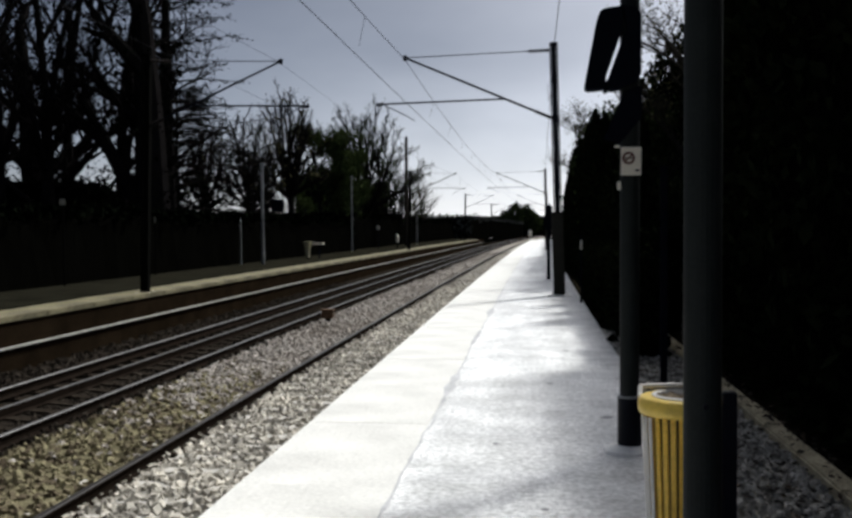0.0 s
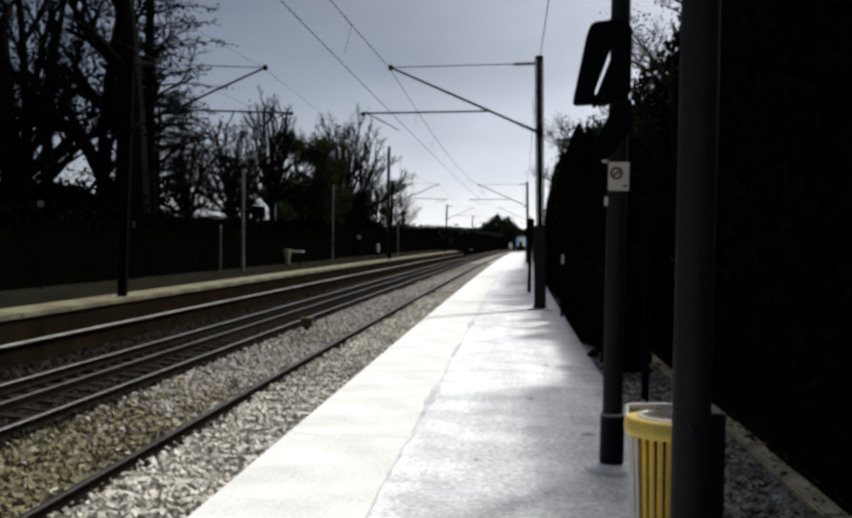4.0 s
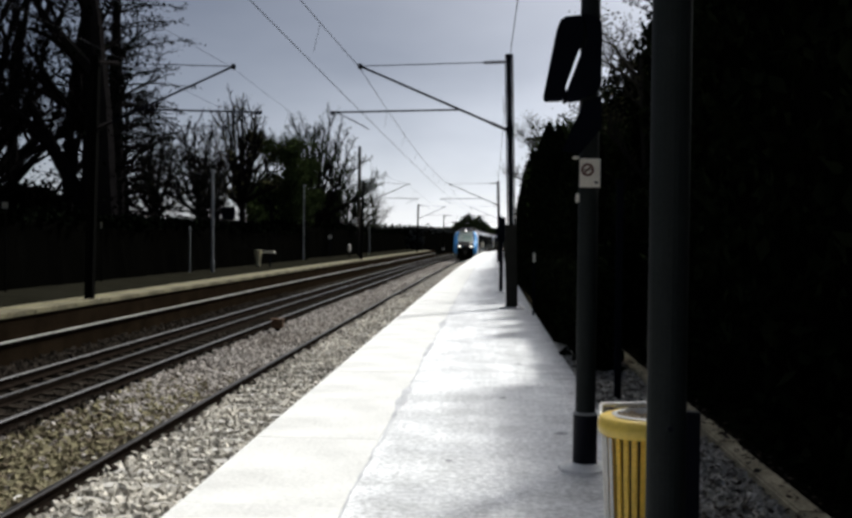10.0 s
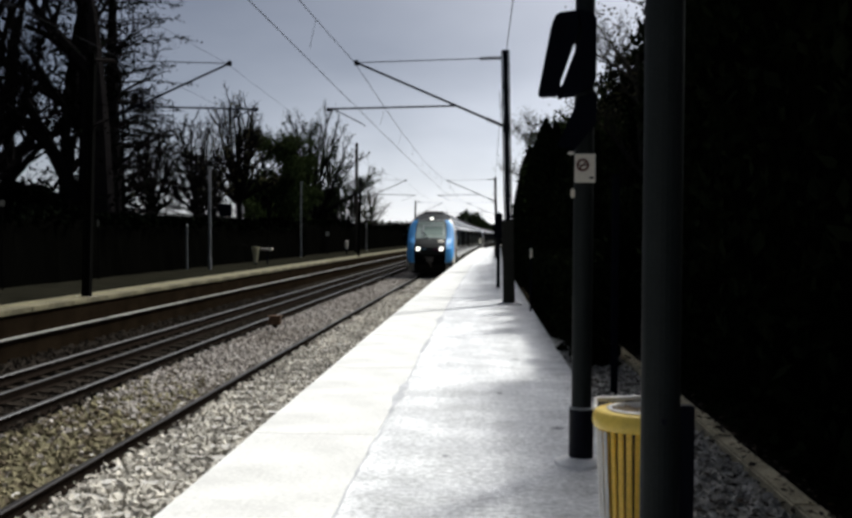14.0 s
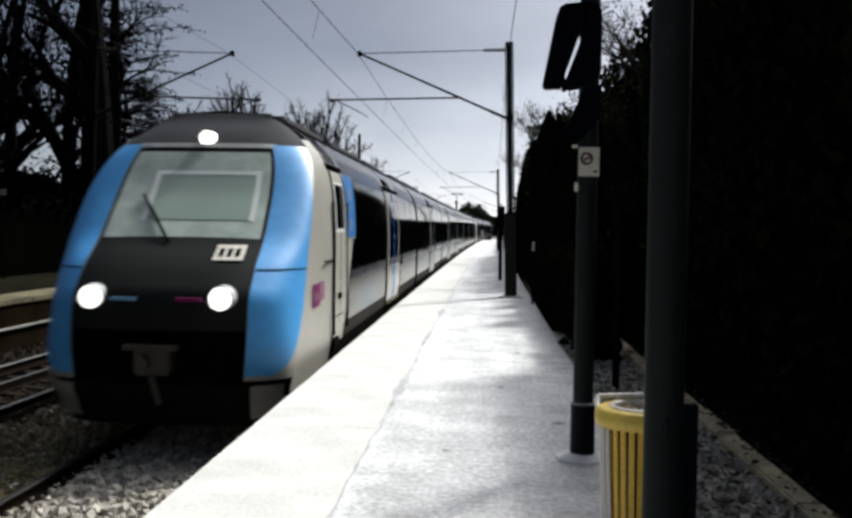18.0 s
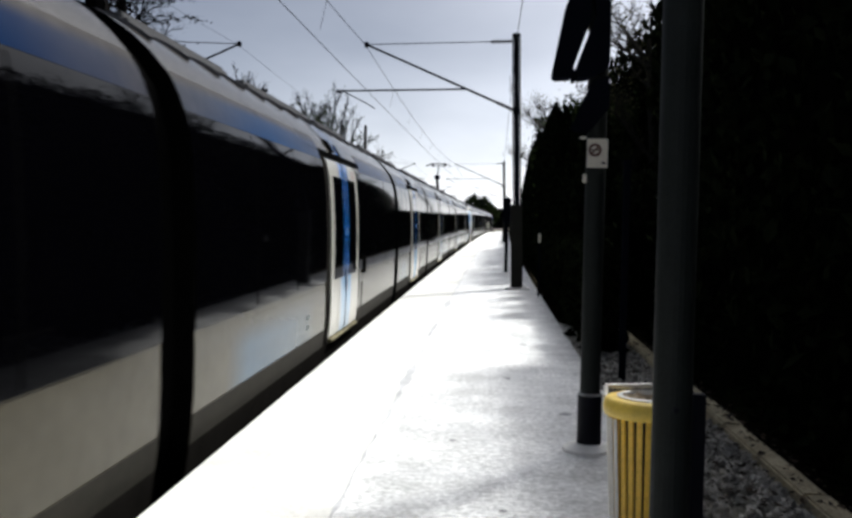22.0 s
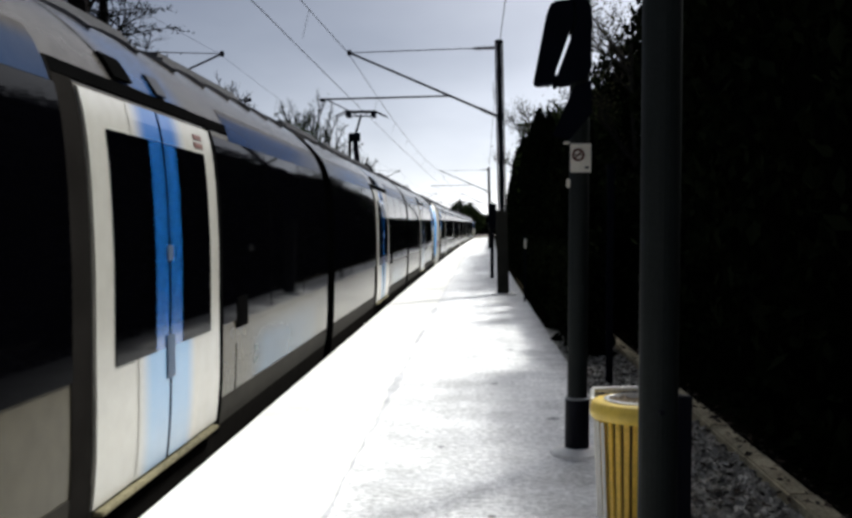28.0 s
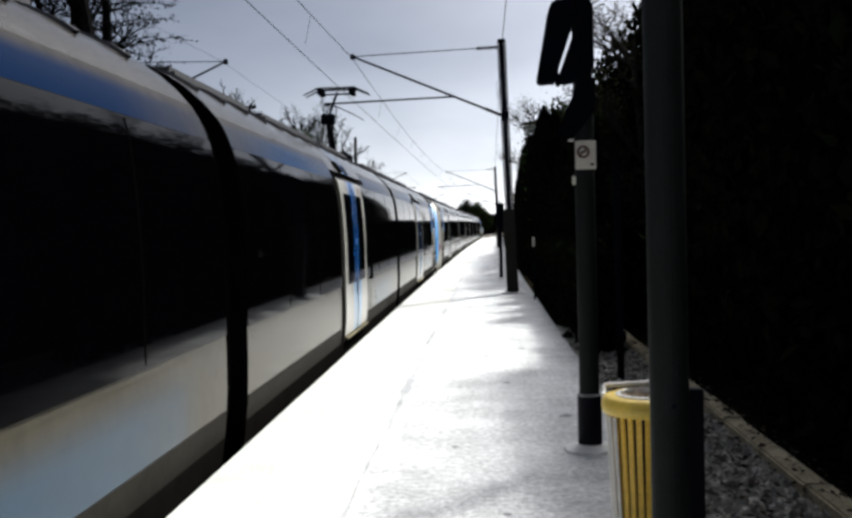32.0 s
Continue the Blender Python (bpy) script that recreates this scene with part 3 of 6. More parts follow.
# ---------------------------------------------------------------- tracks
def track(name, axis, label, top_mats, n_sleepers, sleeper_mat, cant=0.0):
    t = thing(name, label, "railway track", kind="structure")
    for side in (-0.75, 0.75):
        s = Shape()
        c = axis + side
        z = RAIL_Z + (cant if side < 0 else 0.0)
        strip(s, [(c - 0.036, z - 0.012), (c - 0.03, z - 0.045), (c - 0.009, z - 0.055), (c - 0.009, z - 0.13), (c - 0.07, z - 0.15), (c - 0.07, z - 0.165),
                  (c + 0.07, z - 0.165), (c + 0.07, z - 0.15), (c + 0.009, z - 0.13), (c + 0.009, z - 0.055), (c + 0.03, z - 0.045), (c + 0.036, z - 0.012)], -69.5, 420)
        strip(s, [(c - 0.036, z - 0.012), (c + 0.036, z - 0.012), (c + 0.026, z), (c - 0.026, z)], -69.5, 420, slot=1)
        part("rail", s, [RAIL_SIDE, top_mats], t, "rust-brown steel rail with a worn head")
    sl = Shape()
    sl.box(-1.25, 1.25, -0.13, 0.13, -0.24, -0.0, bevel=0.03)
    for side in (-0.75, 0.75):
        sl.box(side - 0.13, side - 0.075, -0.06, 0.06, 0.0, 0.03, slot=1)
        sl.box(side + 0.075, side + 0.13, -0.06, 0.06, 0.0, 0.03, slot=1)
    me = sl.mesh("sleeper", [sleeper_mat, RAIL_SIDE])
    for i in range(n_sleepers):
        y = -66 + 0.6 * i
        o = new("sleeper", me)
        o.parent = t
        o.matrix_basis = pose(axis + bend(y), y, RAIL_Z - 0.166 + cant / 2, 0, 0, swing(y)) @ pose(0, 0, 0, 0, math.degrees(cant / 1.5), 0)


# rail section added to stand for a pale line between the far rails
guard = Shape()
strip(guard, [(-7.44, -0.815), (-7.425, -0.93), (-7.47, -0.95), (-7.35, -0.95), (-7.395, -0.93), (-7.38, -0.815)], -69.5, 420)
strip(guard, [(-7.44, -0.815), (-7.38, -0.815), (-7.387, -0.803), (-7.433, -0.803)], -69.5, 420, slot=1)
solid("middle_rail", guard, [RAIL_SIDE, RAIL_TOP], "rail added along the middle of the far track for a pale line", "guard rail", kind="structure")
track("track_1", AXIS, "near railway track with rusty rails and concrete sleepers", RAIL_DULL, 300, SLEEPER)
track("track_2", AXIS_FAR, "far railway track on dark ballast", RAIL_TOP, 260, WOOD_SLEEPER, cant=0.12)


# ---------------------------------------------------------------- catenary
def mast(x, y, side, tip_x, height, label, paint):
    """A steel mast with a hinged cantilever that reaches over the track. side: -1 reaches to the left."""
    m = thing("catenary_mast", label, "catenary mast", (x, y, 0.0), group="catenary masts")
    lean = Matrix.Rotation(radians(-1.4) * -side, 4, 'Y')
    p = Shape()
    for dx in (-0.085, 0.085):
        p.box(dx - 0.014, dx + 0.014, -0.09, 0.09, 0, height, m=lean)
    p.box(-0.063, 0.063, -0.008, 0.008, 0, height, m=lean)
    for k in range(10):
        z = height * (k + 0.5) / 10
        p.box(-0.063, 0.063, -0.07, -0.05, z - 0.03, z + 0.03, m=lean)
    pole_ = part("pole", p, paint, m)
    if side < 0:
        part("casing", Shape().box(-0.15, 0.13, -0.14, 0.14, 0.041, 2.05, bevel=0.02, m=lean), CASING, m, "dark olive casing round the foot")
    b = Shape()
    b.box(-0.30, 0.30, -0.30, 0.30, 0, 0.03, bevel=0.008)
    for a in (-0.17, 0.17):
        for c in (-0.17, 0.17):
            b.tube((a, c, 0.04), (a, c, 0.09), 0.02, n=6)
    part("base_plate", b, FOOT, m, "pale concrete footing plate")
    off = lean @ Vector((0, 0, height - 0.12))
    low = lean @ Vector((0, 0, height - 1.80))
    tip = Vector((tip_x - x, 0, height - 0.22))
    top = Shape().tube(off + Vector((side * 0.08, 0, 0)), tip, 0.012, n=6)
    rod = part("tie_rod", top, STEEL, m)
    boom = part("cantilever_tube", Shape().tube(low, tip, 0.03, 0.026, n=8), STEEL, m)
    for (q, e, L, holder) in ((off, tip, 0.5, rod), (low, tip, 0.42, boom)):
        d = (e - q).normalized()
        ins = Shape().tube(q + d * 0.1, q + d * (0.14 + L), 0.02, n=8)
        for k in range(7):
            ins.tube(q + d * (0.12 + L * k / 7), q + d * (0.12 + L * (k + 0.55) / 7), 0.052, 0.04, n=10)
        part("insulator", ins, INSULATOR, holder, "dark ribbed insulator")
    d = (tip - low)
    mid = low + d * 0.33
    end = Vector((tip.x + side * 0.72, 0, mid.z - 0.07))
    part("steady_tube", Shape().tube(mid, end, 0.022, n=8), STEEL, m)
    arm = Shape().tube(end, end + Vector((side * -0.1, 0, -0.02)), 0.045, n=8).tube(end + Vector((-side * 0.15, 0, 0)), end + Vector((-side * 0.75, 0, -0.30)), 0.014, n=6)
    arm.tube(end + Vector((-side * 0.75, 0, -0.30)), end + Vector((-side * 0.95, 0, -0.42)), 0.012, n=6)
    part("registration_arm", arm, STEEL, m)
    part("tip_clamp", Shape().box(tip.x - 0.05, tip.x + 0.05, -0.05, 0.05, tip.z - 0.07, tip.z + 0.06, bevel=0.015), STEEL, boom)
    part("hinge", Shape().box(low.x - 0.1, low.x + 0.1, -0.1, 0.1, low.z - 0.08, low.z + 0.08, bevel=0.02), paint, pole_)
    part("cap", Shape().box(-0.1, 0.1, -0.1, 0.1, height, height + 0.06, bevel=0.02, m=lean), paint, pole_)
    part("tag_plate", Shape().box(-0.16, -0.15, -0.08, 0.08, height - 1.35, height - 0.95, m=lean), paint, pole_)
    return m


MAST_Y = (-26.0, 23.56, 73.0, 122.0, 171.0)
for y in MAST_Y:
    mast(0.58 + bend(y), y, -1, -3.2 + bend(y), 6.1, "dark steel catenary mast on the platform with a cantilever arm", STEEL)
    mast(-9.98 + bend(y), y, 1, -6.35 + bend(y), 6.1, "dark steel catenary mast on the opposite platform", SHADED_STEEL)


def wire(x_of, z_of, y0, y1, r, name, label, d=4.0):
    s = Shape()
    ys = steps(y0, y1, d)
    for a, b in zip(ys, ys[1:]):
        s.tube((x_of(a), a, z_of(a)), (x_of(b), b, z_of(b)), r, n=5, caps=False)
    return solid(name, s, WIRE, label, "overhead wire")


SPAN_Y = (-69.0,) + MAST_Y + (220.0,)


def sag(y, top, drop):
    for a, b in zip(SPAN_Y, SPAN_Y[1:]):
        if a <= y <= b:
            u = (y - a) / (b - a)
            return top - drop * 4 * u * (1 - u)
    return top


for ax, tipx, thick in ((AXIS, -3.2, 0.008), (AXIS_FAR, -6.35, 0.004)):
    wire(lambda y: tipx + bend(y), lambda y: sag(y, 5.84, 0.4), -69, 220, thick, "messenger_wire", "thin dark messenger wire hung between the masts")
    wire(lambda y: ax + 0.05 + bend(y), lambda y: 5.14, -69, 220, thick, "contact_wire", "thin dark contact wire above the track")
    drops = Shape()
    for y in steps(-66, 216, 6.0):
        if min(abs(y - m) for m in SPAN_Y) > 2:
            drops.tube((tipx + bend(y), y, sag(y, 5.84, 0.4)), (tipx + bend(y) - 0.12, y, 5.14), 0.004, n=4, caps=False)
    solid("dropper_wires", drops, WIRE, "thin droppers between messenger and contact wire", "overhead wire", kind="stuff")
wire(lambda y: 0.45 + bend(y), lambda y: sag(y, 6.1, 0.5), -69, 220, 0.009, "feeder_wire", "thin feeder wire along the mast tops")


# ---------------------------------------------------------------- platform posts, sign, lamp, bin
def round_post(x, y, r, h, label, sleeve=False):
    p = thing("lamp_post" if sleeve else "platform_post", label, "post", (x, y, 0))
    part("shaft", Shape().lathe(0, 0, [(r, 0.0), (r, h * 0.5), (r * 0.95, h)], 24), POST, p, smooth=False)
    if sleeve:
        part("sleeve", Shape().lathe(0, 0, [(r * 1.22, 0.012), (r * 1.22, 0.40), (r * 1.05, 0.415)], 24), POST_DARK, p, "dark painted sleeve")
        part("rim", Shape().lathe(0, 0, [(r * 1.24, 0.40), (r * 1.26, 0.407), (r * 1.02, 0.418)], 24), GALV, p)
    patch, rings = Shape(), []
    for q0, z in ((2.75, 0.0), (2.6, 0.022), (2.0, 0.040), (1.15, 0.052)):
        rings.append([((r * (q0 + (0.30 * math.sin(2 * a + x * 9) + 0.16 * math.sin(5 * a)) * (q0 - 1))) * math.cos(a), (r * (q0 + 0.2 * math.sin(3 * a) * (q0 - 1))) * math.sin(a), z) for a in [math.tau * k / 24 for k in range(25)]])
    patch.grid(rings)
    part("footing", patch, FOOT, p, "pale cement footing")
    return p


near_post = round_post(0.69, 4.06, 0.078, 5.2, "dark grey-green round steel post beside the bin")
part("bolt", Shape().tube((0.0, -0.076, 0.92), (0.0, -0.086, 0.92), 0.012, n=8), POST_DARK, near_post)
lamp_post = round_post(0.69, 7.16, 0.072, 4.8, "grey-green round lamp post with a dark sleeve", sleeve=True)

# a hooded two-winged lantern on the post
lan = thing("platform_lantern", "dark two-panelled lantern hung on the lamp post", "lantern", (0.69, 7.16, 0))


def plate(outline, y0, y1):
    """A flat plate cut to an outline of (x, z), y0 to y1 thick."""
    n = len(outline)
    sh = Shape()
    sh.add([(x, y0, z) for x, z in outline] + [(x, y1, z) for x, z in outline],
           [tuple(range(n)), tuple(range(2 * n - 1, n - 1, -1))] + [(i, n + i, n + (i + 1) % n, (i + 1) % n) for i in range(n)])
    return sh


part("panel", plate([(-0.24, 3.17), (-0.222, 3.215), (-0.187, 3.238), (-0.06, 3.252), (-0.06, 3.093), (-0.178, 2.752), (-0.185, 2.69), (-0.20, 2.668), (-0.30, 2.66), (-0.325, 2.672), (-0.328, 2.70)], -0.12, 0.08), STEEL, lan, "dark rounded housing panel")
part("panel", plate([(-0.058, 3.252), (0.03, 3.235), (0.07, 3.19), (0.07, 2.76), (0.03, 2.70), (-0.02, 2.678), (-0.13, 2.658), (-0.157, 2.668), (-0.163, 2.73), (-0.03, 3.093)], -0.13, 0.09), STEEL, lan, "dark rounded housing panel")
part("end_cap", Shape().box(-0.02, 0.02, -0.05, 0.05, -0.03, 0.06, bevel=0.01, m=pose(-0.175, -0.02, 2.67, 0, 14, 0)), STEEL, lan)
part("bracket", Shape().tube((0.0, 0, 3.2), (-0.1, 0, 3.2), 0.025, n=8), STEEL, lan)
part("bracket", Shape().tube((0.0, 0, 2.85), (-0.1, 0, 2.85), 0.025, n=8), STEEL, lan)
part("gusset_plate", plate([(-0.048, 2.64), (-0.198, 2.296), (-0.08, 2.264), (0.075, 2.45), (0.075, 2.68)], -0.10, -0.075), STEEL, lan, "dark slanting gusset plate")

sg = thing("no_smoking_sign", "small white no-smoking sign with a red ring", "sign", (0.69, 7.06, 2.135))
part("plate", Shape().box(-0.073, 0.073, -0.006, 0.006, -0.102, 0.102, bevel=0.003), SIGN_WHITE, sg)
ring = Shape()
N = 28
ring.grid([[(-0.018 + r * math.cos(2 * math.pi * i / N), -0.0095, 0.022 + r * math.sin(2 * math.pi * i / N)) for i in range(N + 1)] for r in (0.029, 0.046)])
ring.box(-0.006, 0.006, -0.0105, -0.0085, -0.036, 0.036, m=pose(-0.018, 0, 0.022, 0, 45, 0))
part("prohibition_ring", ring, SIGN_RED, sg)
part("pictogram", Shape().box(-0.046, 0.012, -0.0085, -0.0075, 0.018, 0.026), BLACKISH, sg)
part("dark_bar", Shape().box(0.03, 0.058, -0.0085, -0.0075, -0.075, -0.060), BLACKISH, sg)
part("fixing_lug", Shape().box(-0.12, -0.078, -0.004, 0.03, 0.1, 0.118, bevel=0.004), SIGN_WHITE, sg, "pale fixing lug")
part("fixing_lug", Shape().box(-0.098, -0.072, -0.004, 0.03, -0.21, -0.145, bevel=0.006), SIGN_WHITE, sg, "pale fixing lug")

BX, BY = 0.70, 4.66
bn = thing("litter_bin", "yellow slatted litter bin with a white liner", "litter bin", (BX, BY, 0))
RB = 0.195
part("hoop", Shape().lathe(0, 0, [(RB - 0.012, 0.762), (RB + 0.008, 0.766), (RB + 0.016, 0.785), (RB + 0.016, 0.815), (RB + 0.006, 0.838), (RB - 0.012, 0.848), (RB - 0.055, 0.846), (RB - 0.066, 0.835), (RB - 0.066, 0.79), (RB - 0.03, 0.764), (RB - 0.012, 0.762)], 40, closed=False), HOOP, bn, "thick yellow hoop", smooth=True)
part("liner", Shape().lathe(0, 0, [(RB - 0.071, 0.80), (RB - 0.069, 0.846), (RB - 0.060, 0.857), (RB - 0.048, 0.851)], 40, closed=False), LINER, bn, "creased white plastic liner", smooth=True)
crumple = Shape()
cr = random.Random(17)
crumple.grid([[((RB - 0.075) * (1 - 0.18 * j) * math.cos(a_), (RB - 0.075) * (1 - 0.18 * j) * math.sin(a_), 0.845 - 0.02 * j + cr.uniform(-0.012, 0.012)) for a_ in (math.pi * (0.05 + 0.9 * k / 16) for k in range(17))] for j in range(4)])
part("paper", crumple, PAPER, bn, "crumpled tan paper in the mouth")
part("bag_mouth", Shape().lathe(0, 0, [(RB - 0.06, 0.84), (RB - 0.07, 0.77), (0.05, 0.74), (0.001, 0.74)], 32, closed=False), BAG_DARK, bn, "brown rubbish bag inside", smooth=True)
part("base_ring", Shape().lathe(0, 0, [(RB - 0.06, 0.06), (RB - 0.035, 0.06), (RB - 0.035, 0.12), (RB - 0.06, 0.12)], 32), YELLOW, bn)
slat_mesh = Shape().box(-0.0138, 0.0138, -0.006, 0.006, 0.0, 0.668, bevel=0.004).mesh("slat", YELLOW)
for i in range(28):
    a = 2 * math.pi * (i + 0.3) / 28
    o = new("slat", slat_mesh)
    o.parent = bn
    o.matrix_basis = pose((RB - 0.05) * math.cos(a), (RB - 0.05) * math.sin(a), 0.1, 0, 0, math.degrees(a) - 90) @ pose(0, 0, 0, -3.0, 0, 0)
fold_mesh = Shape().box(-0.012, 0.012, -0.004, 0.004, 0.0, 0.66, bevel=0.003).mesh("bag_fold", LINER)
for a in (188, 200, 211):
    o = new("bag_fold", fold_mesh)
    o.parent = bn
    o.matrix_basis = pose((RB - 0.036) * math.cos(radians(a)), (RB - 0.036) * math.sin(radians(a)), 0.1, 0, 0, a - 90) @ pose(0, 0, 0, -3.0, 0, 0)
part("hinge_bar", Shape().tube((-RB + 0.01, 0.12, 0.872), (0.10, 0.16, 0.877), 0.012, n=8).tube((-RB + 0.01, 0.12, 0.872), (-RB, 0.06, 0.83), 0.012, n=8), LINER, bn, "pale lid hinge bar")
part("stand", Shape().box(0.15, 0.215, -0.20, -0.15, 0.0, 0.90, bevel=0.006), POST_DARK, bn, "dark steel stand")
part("bag", Shape().lathe(0, 0, [(RB - 0.062, 0.78), (RB - 0.058, 0.55), (RB - 0.075, 0.13)], 32, closed=False), BLACKISH, bn, "dark bag inside the slats", smooth=True)

thin_post = thing("fence_post", "thin dark steel post in the gravel strip", "post", (1.36, 10.4, -0.02))
part("shaft", Shape().box(-0.035, 0.035, -0.035, 0.035, 0, 2.3, bevel=0.006), STEEL, thin_post)
part("cap", Shape().box(-0.042, 0.042, -0.042, 0.042, 2.3, 2.33, bevel=0.006), STEEL, thin_post)

# gravel strip, kerb and bank beside the platform
gs = Shape()
gs.grid([[(x, y, -0.03 + rng.uniform(-0.012, 0.012)) for x in (1.06, 1.3, 1.55, 1.84)] for y in steps(-69, 16, 0.5)])
solid("gravel_strip", gs, GRAVEL, "grey gravel strip beside the platform", "gravel", kind="structure")
stones("gravel_stones", [(1.07, 1.83, 3.2, 14, -0.02, 3500, 0, 0.022)], [GRAVEL], "loose grey gravel with dead leaves", 11)
kb = thing("kerb", "mossy concrete kerb beside the gravel strip", "kerb", kind="structure")
kmesh = Shape().box(1.84, 2.0, 0.006, 0.994, -0.3, 0.05, bevel=0.015).mesh("kerb_stone", KERB)
for i in range(87):
    o = new("kerb_stone", kmesh)
    o.parent = kb
    o.location = (0.004 * math.sin(i * 1.9), -69 + i, 0.006 * math.sin(i * 2.3))
bank = Shape()
bank.grid([[(x, y, z + rng.uniform(-0.05, 0.05)) for x, z in ((2.0, 0.0), (2.25, 0.12), (2.6, 0.35), (3.2, 0.7), (4.5, 1.1), (9.0, 1.4))] for y in steps(-69, 18, 0.75)])
solid("earth_bank", bank, GROUND, "dark earth bank under the hedge", "bank", kind="structure")


# ---------------------------------------------------------------- hedges and trees
def litter(name, count, x0, x1, y0, y1, lift, size, mats, label, seed):
    """Dead and fallen leaves strewn over the gravel and the foot of the bank."""
    r = random.Random(seed)
    s = Shape()
    for _ in range(count):
        x, y = r.uniform(x0, x1), y0 + (y1 - y0) * r.random()
        z = lift + (0.0 if x < 1.84 else 0.07 if x < 2.0 else 0.06 + (x - 2.0) * 0.56) + r.uniform(0, 0.02)
        k = size * r.uniform(0.5, 1.3)
        e = Euler((r.uniform(-0.5, 0.5), r.uniform(-0.5, 0.5), r.uniform(0, 6.3))).to_matrix()
        s.add([Vector((x, y, z)) + e @ Vector(c) for c in ((-k, 0, 0), (0, -k * 0.55, 0.0), (k, 0, 0), (0, k * 0.55, k * 0.25))], [(0, 1, 2, 3)])
    solid(name, s, mats, label, "leaf litter", kind="stuff")


litter("leaf_litter", 1300, 1.1, 2.05, 3.0, 13.0, 0.0, 0.030, LEAF_LITTER, "brown dead leaves on the gravel and kerb", 61)
litter("bank_ivy", 4500, 2.02, 2.7, 2.0, 13.5, 0.03, 0.055, LEAF_HEDGE, "dark ivy over the foot of the bank", 62)


def leaf_quads(shape, pts, size, r, slot=0):
    for p in pts:
        k = size * r.uniform(0.5, 1.3)
        e = Euler((r.uniform(0, 6.3), r.uniform(0, 6.3), r.uniform(0, 6.3))).to_matrix()
        q = Vector(p)
        shape.add([q + e @ Vector(c) for c in ((-k, 0, 0), (0, -k * 0.55, 0.0), (k, 0, 0), (0, k * 0.55, k * 0.2))], [(0, 1, 2, 3)], slot)


def hedge(name, x0, x1, y0, y1, z0, h, n, size, leaf, label, seed, rough=0.35, curved=True):
    """A clipped or grown-out hedge: a core painted as near-black inner shade within a ragged skin of leaves."""
    r = random.Random(seed)
    hd = thing(name, label, "hedge", (0, 0, 0), kind="")
    core = Shape()
    ys = steps(y0, y1, 0.8)
    prof = [(x0 + 0.22, z0), (x0 + 0.16, z0 + h * 0.6), (x0 + 0.3, z0 + h * 0.88), ((x0 + x1) / 2, z0 + h * 0.93), (x1 - 0.3, z0 + h * 0.88), (x1 - 0.16, z0)]
    core.grid([[(x + (bend(y) if curved else 0) + r.uniform(-0.08, 0.08), y, z + (r.uniform(-rough, rough * 0.5) if i in (2, 3, 4) else 0)) for i, (x, z) in enumerate(prof)] for y in ys])
    for y in (y0, y1):
        core.add([(x + (bend(y) if curved else 0), y, z) for x, z in prof], [tuple(range(6))])
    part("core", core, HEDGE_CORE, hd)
    lv = Shape()
    pts = []
    for _ in range(n):
        y = r.uniform(y0 - 0.15, y1 + 0.15)
        b = bend(y) if curved else 0
        lump = rough * (noise.noise((y * 0.7, seed, 0)) + 0.6 * noise.noise((y * 2.1, seed, 5)))
        f = r.random()
        if f < 0.6:
            zz = z0 + h * r.random()
            x = x0 + 0.15 + 0.25 * noise.noise((y * 1.3, zz * 1.3, seed)) + r.uniform(-0.12, 0.12)
        else:
            x = r.uniform(x0 + 0.1, x1)
            zz = z0 + h * (0.95 + r.uniform(-0.08, 0.06)) + lump
        pts.append((x + b, y, zz))
    for yy in (y0, y1):
        for _ in range(n // 12):
            pts.append((r.uniform(x0, x1) + (bend(yy) if curved else 0), yy + r.uniform(-0.2, 0.2), z0 + h * r.random()))
    leaf_quads(lv, pts, size, r)
    part("foliage", lv, leaf, hd, kind="stuff")
    return hd


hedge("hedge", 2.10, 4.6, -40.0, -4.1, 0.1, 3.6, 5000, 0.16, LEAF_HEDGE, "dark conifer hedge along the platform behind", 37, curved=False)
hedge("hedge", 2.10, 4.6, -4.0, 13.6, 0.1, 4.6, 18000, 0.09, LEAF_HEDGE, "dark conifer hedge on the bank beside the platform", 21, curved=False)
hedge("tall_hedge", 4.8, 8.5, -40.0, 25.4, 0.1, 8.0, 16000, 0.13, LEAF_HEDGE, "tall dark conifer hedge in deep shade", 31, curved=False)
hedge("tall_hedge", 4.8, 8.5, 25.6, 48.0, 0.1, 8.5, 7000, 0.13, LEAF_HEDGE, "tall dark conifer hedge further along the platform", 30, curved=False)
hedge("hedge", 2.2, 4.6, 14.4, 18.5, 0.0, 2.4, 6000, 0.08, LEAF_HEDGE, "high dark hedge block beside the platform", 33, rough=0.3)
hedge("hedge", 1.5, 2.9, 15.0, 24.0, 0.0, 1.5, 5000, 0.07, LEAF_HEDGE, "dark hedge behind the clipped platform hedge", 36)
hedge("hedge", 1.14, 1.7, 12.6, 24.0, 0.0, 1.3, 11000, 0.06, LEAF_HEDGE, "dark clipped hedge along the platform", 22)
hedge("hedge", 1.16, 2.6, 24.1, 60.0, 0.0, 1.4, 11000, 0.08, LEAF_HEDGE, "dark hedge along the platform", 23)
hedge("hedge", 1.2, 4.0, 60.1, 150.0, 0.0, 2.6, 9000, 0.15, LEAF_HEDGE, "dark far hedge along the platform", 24)


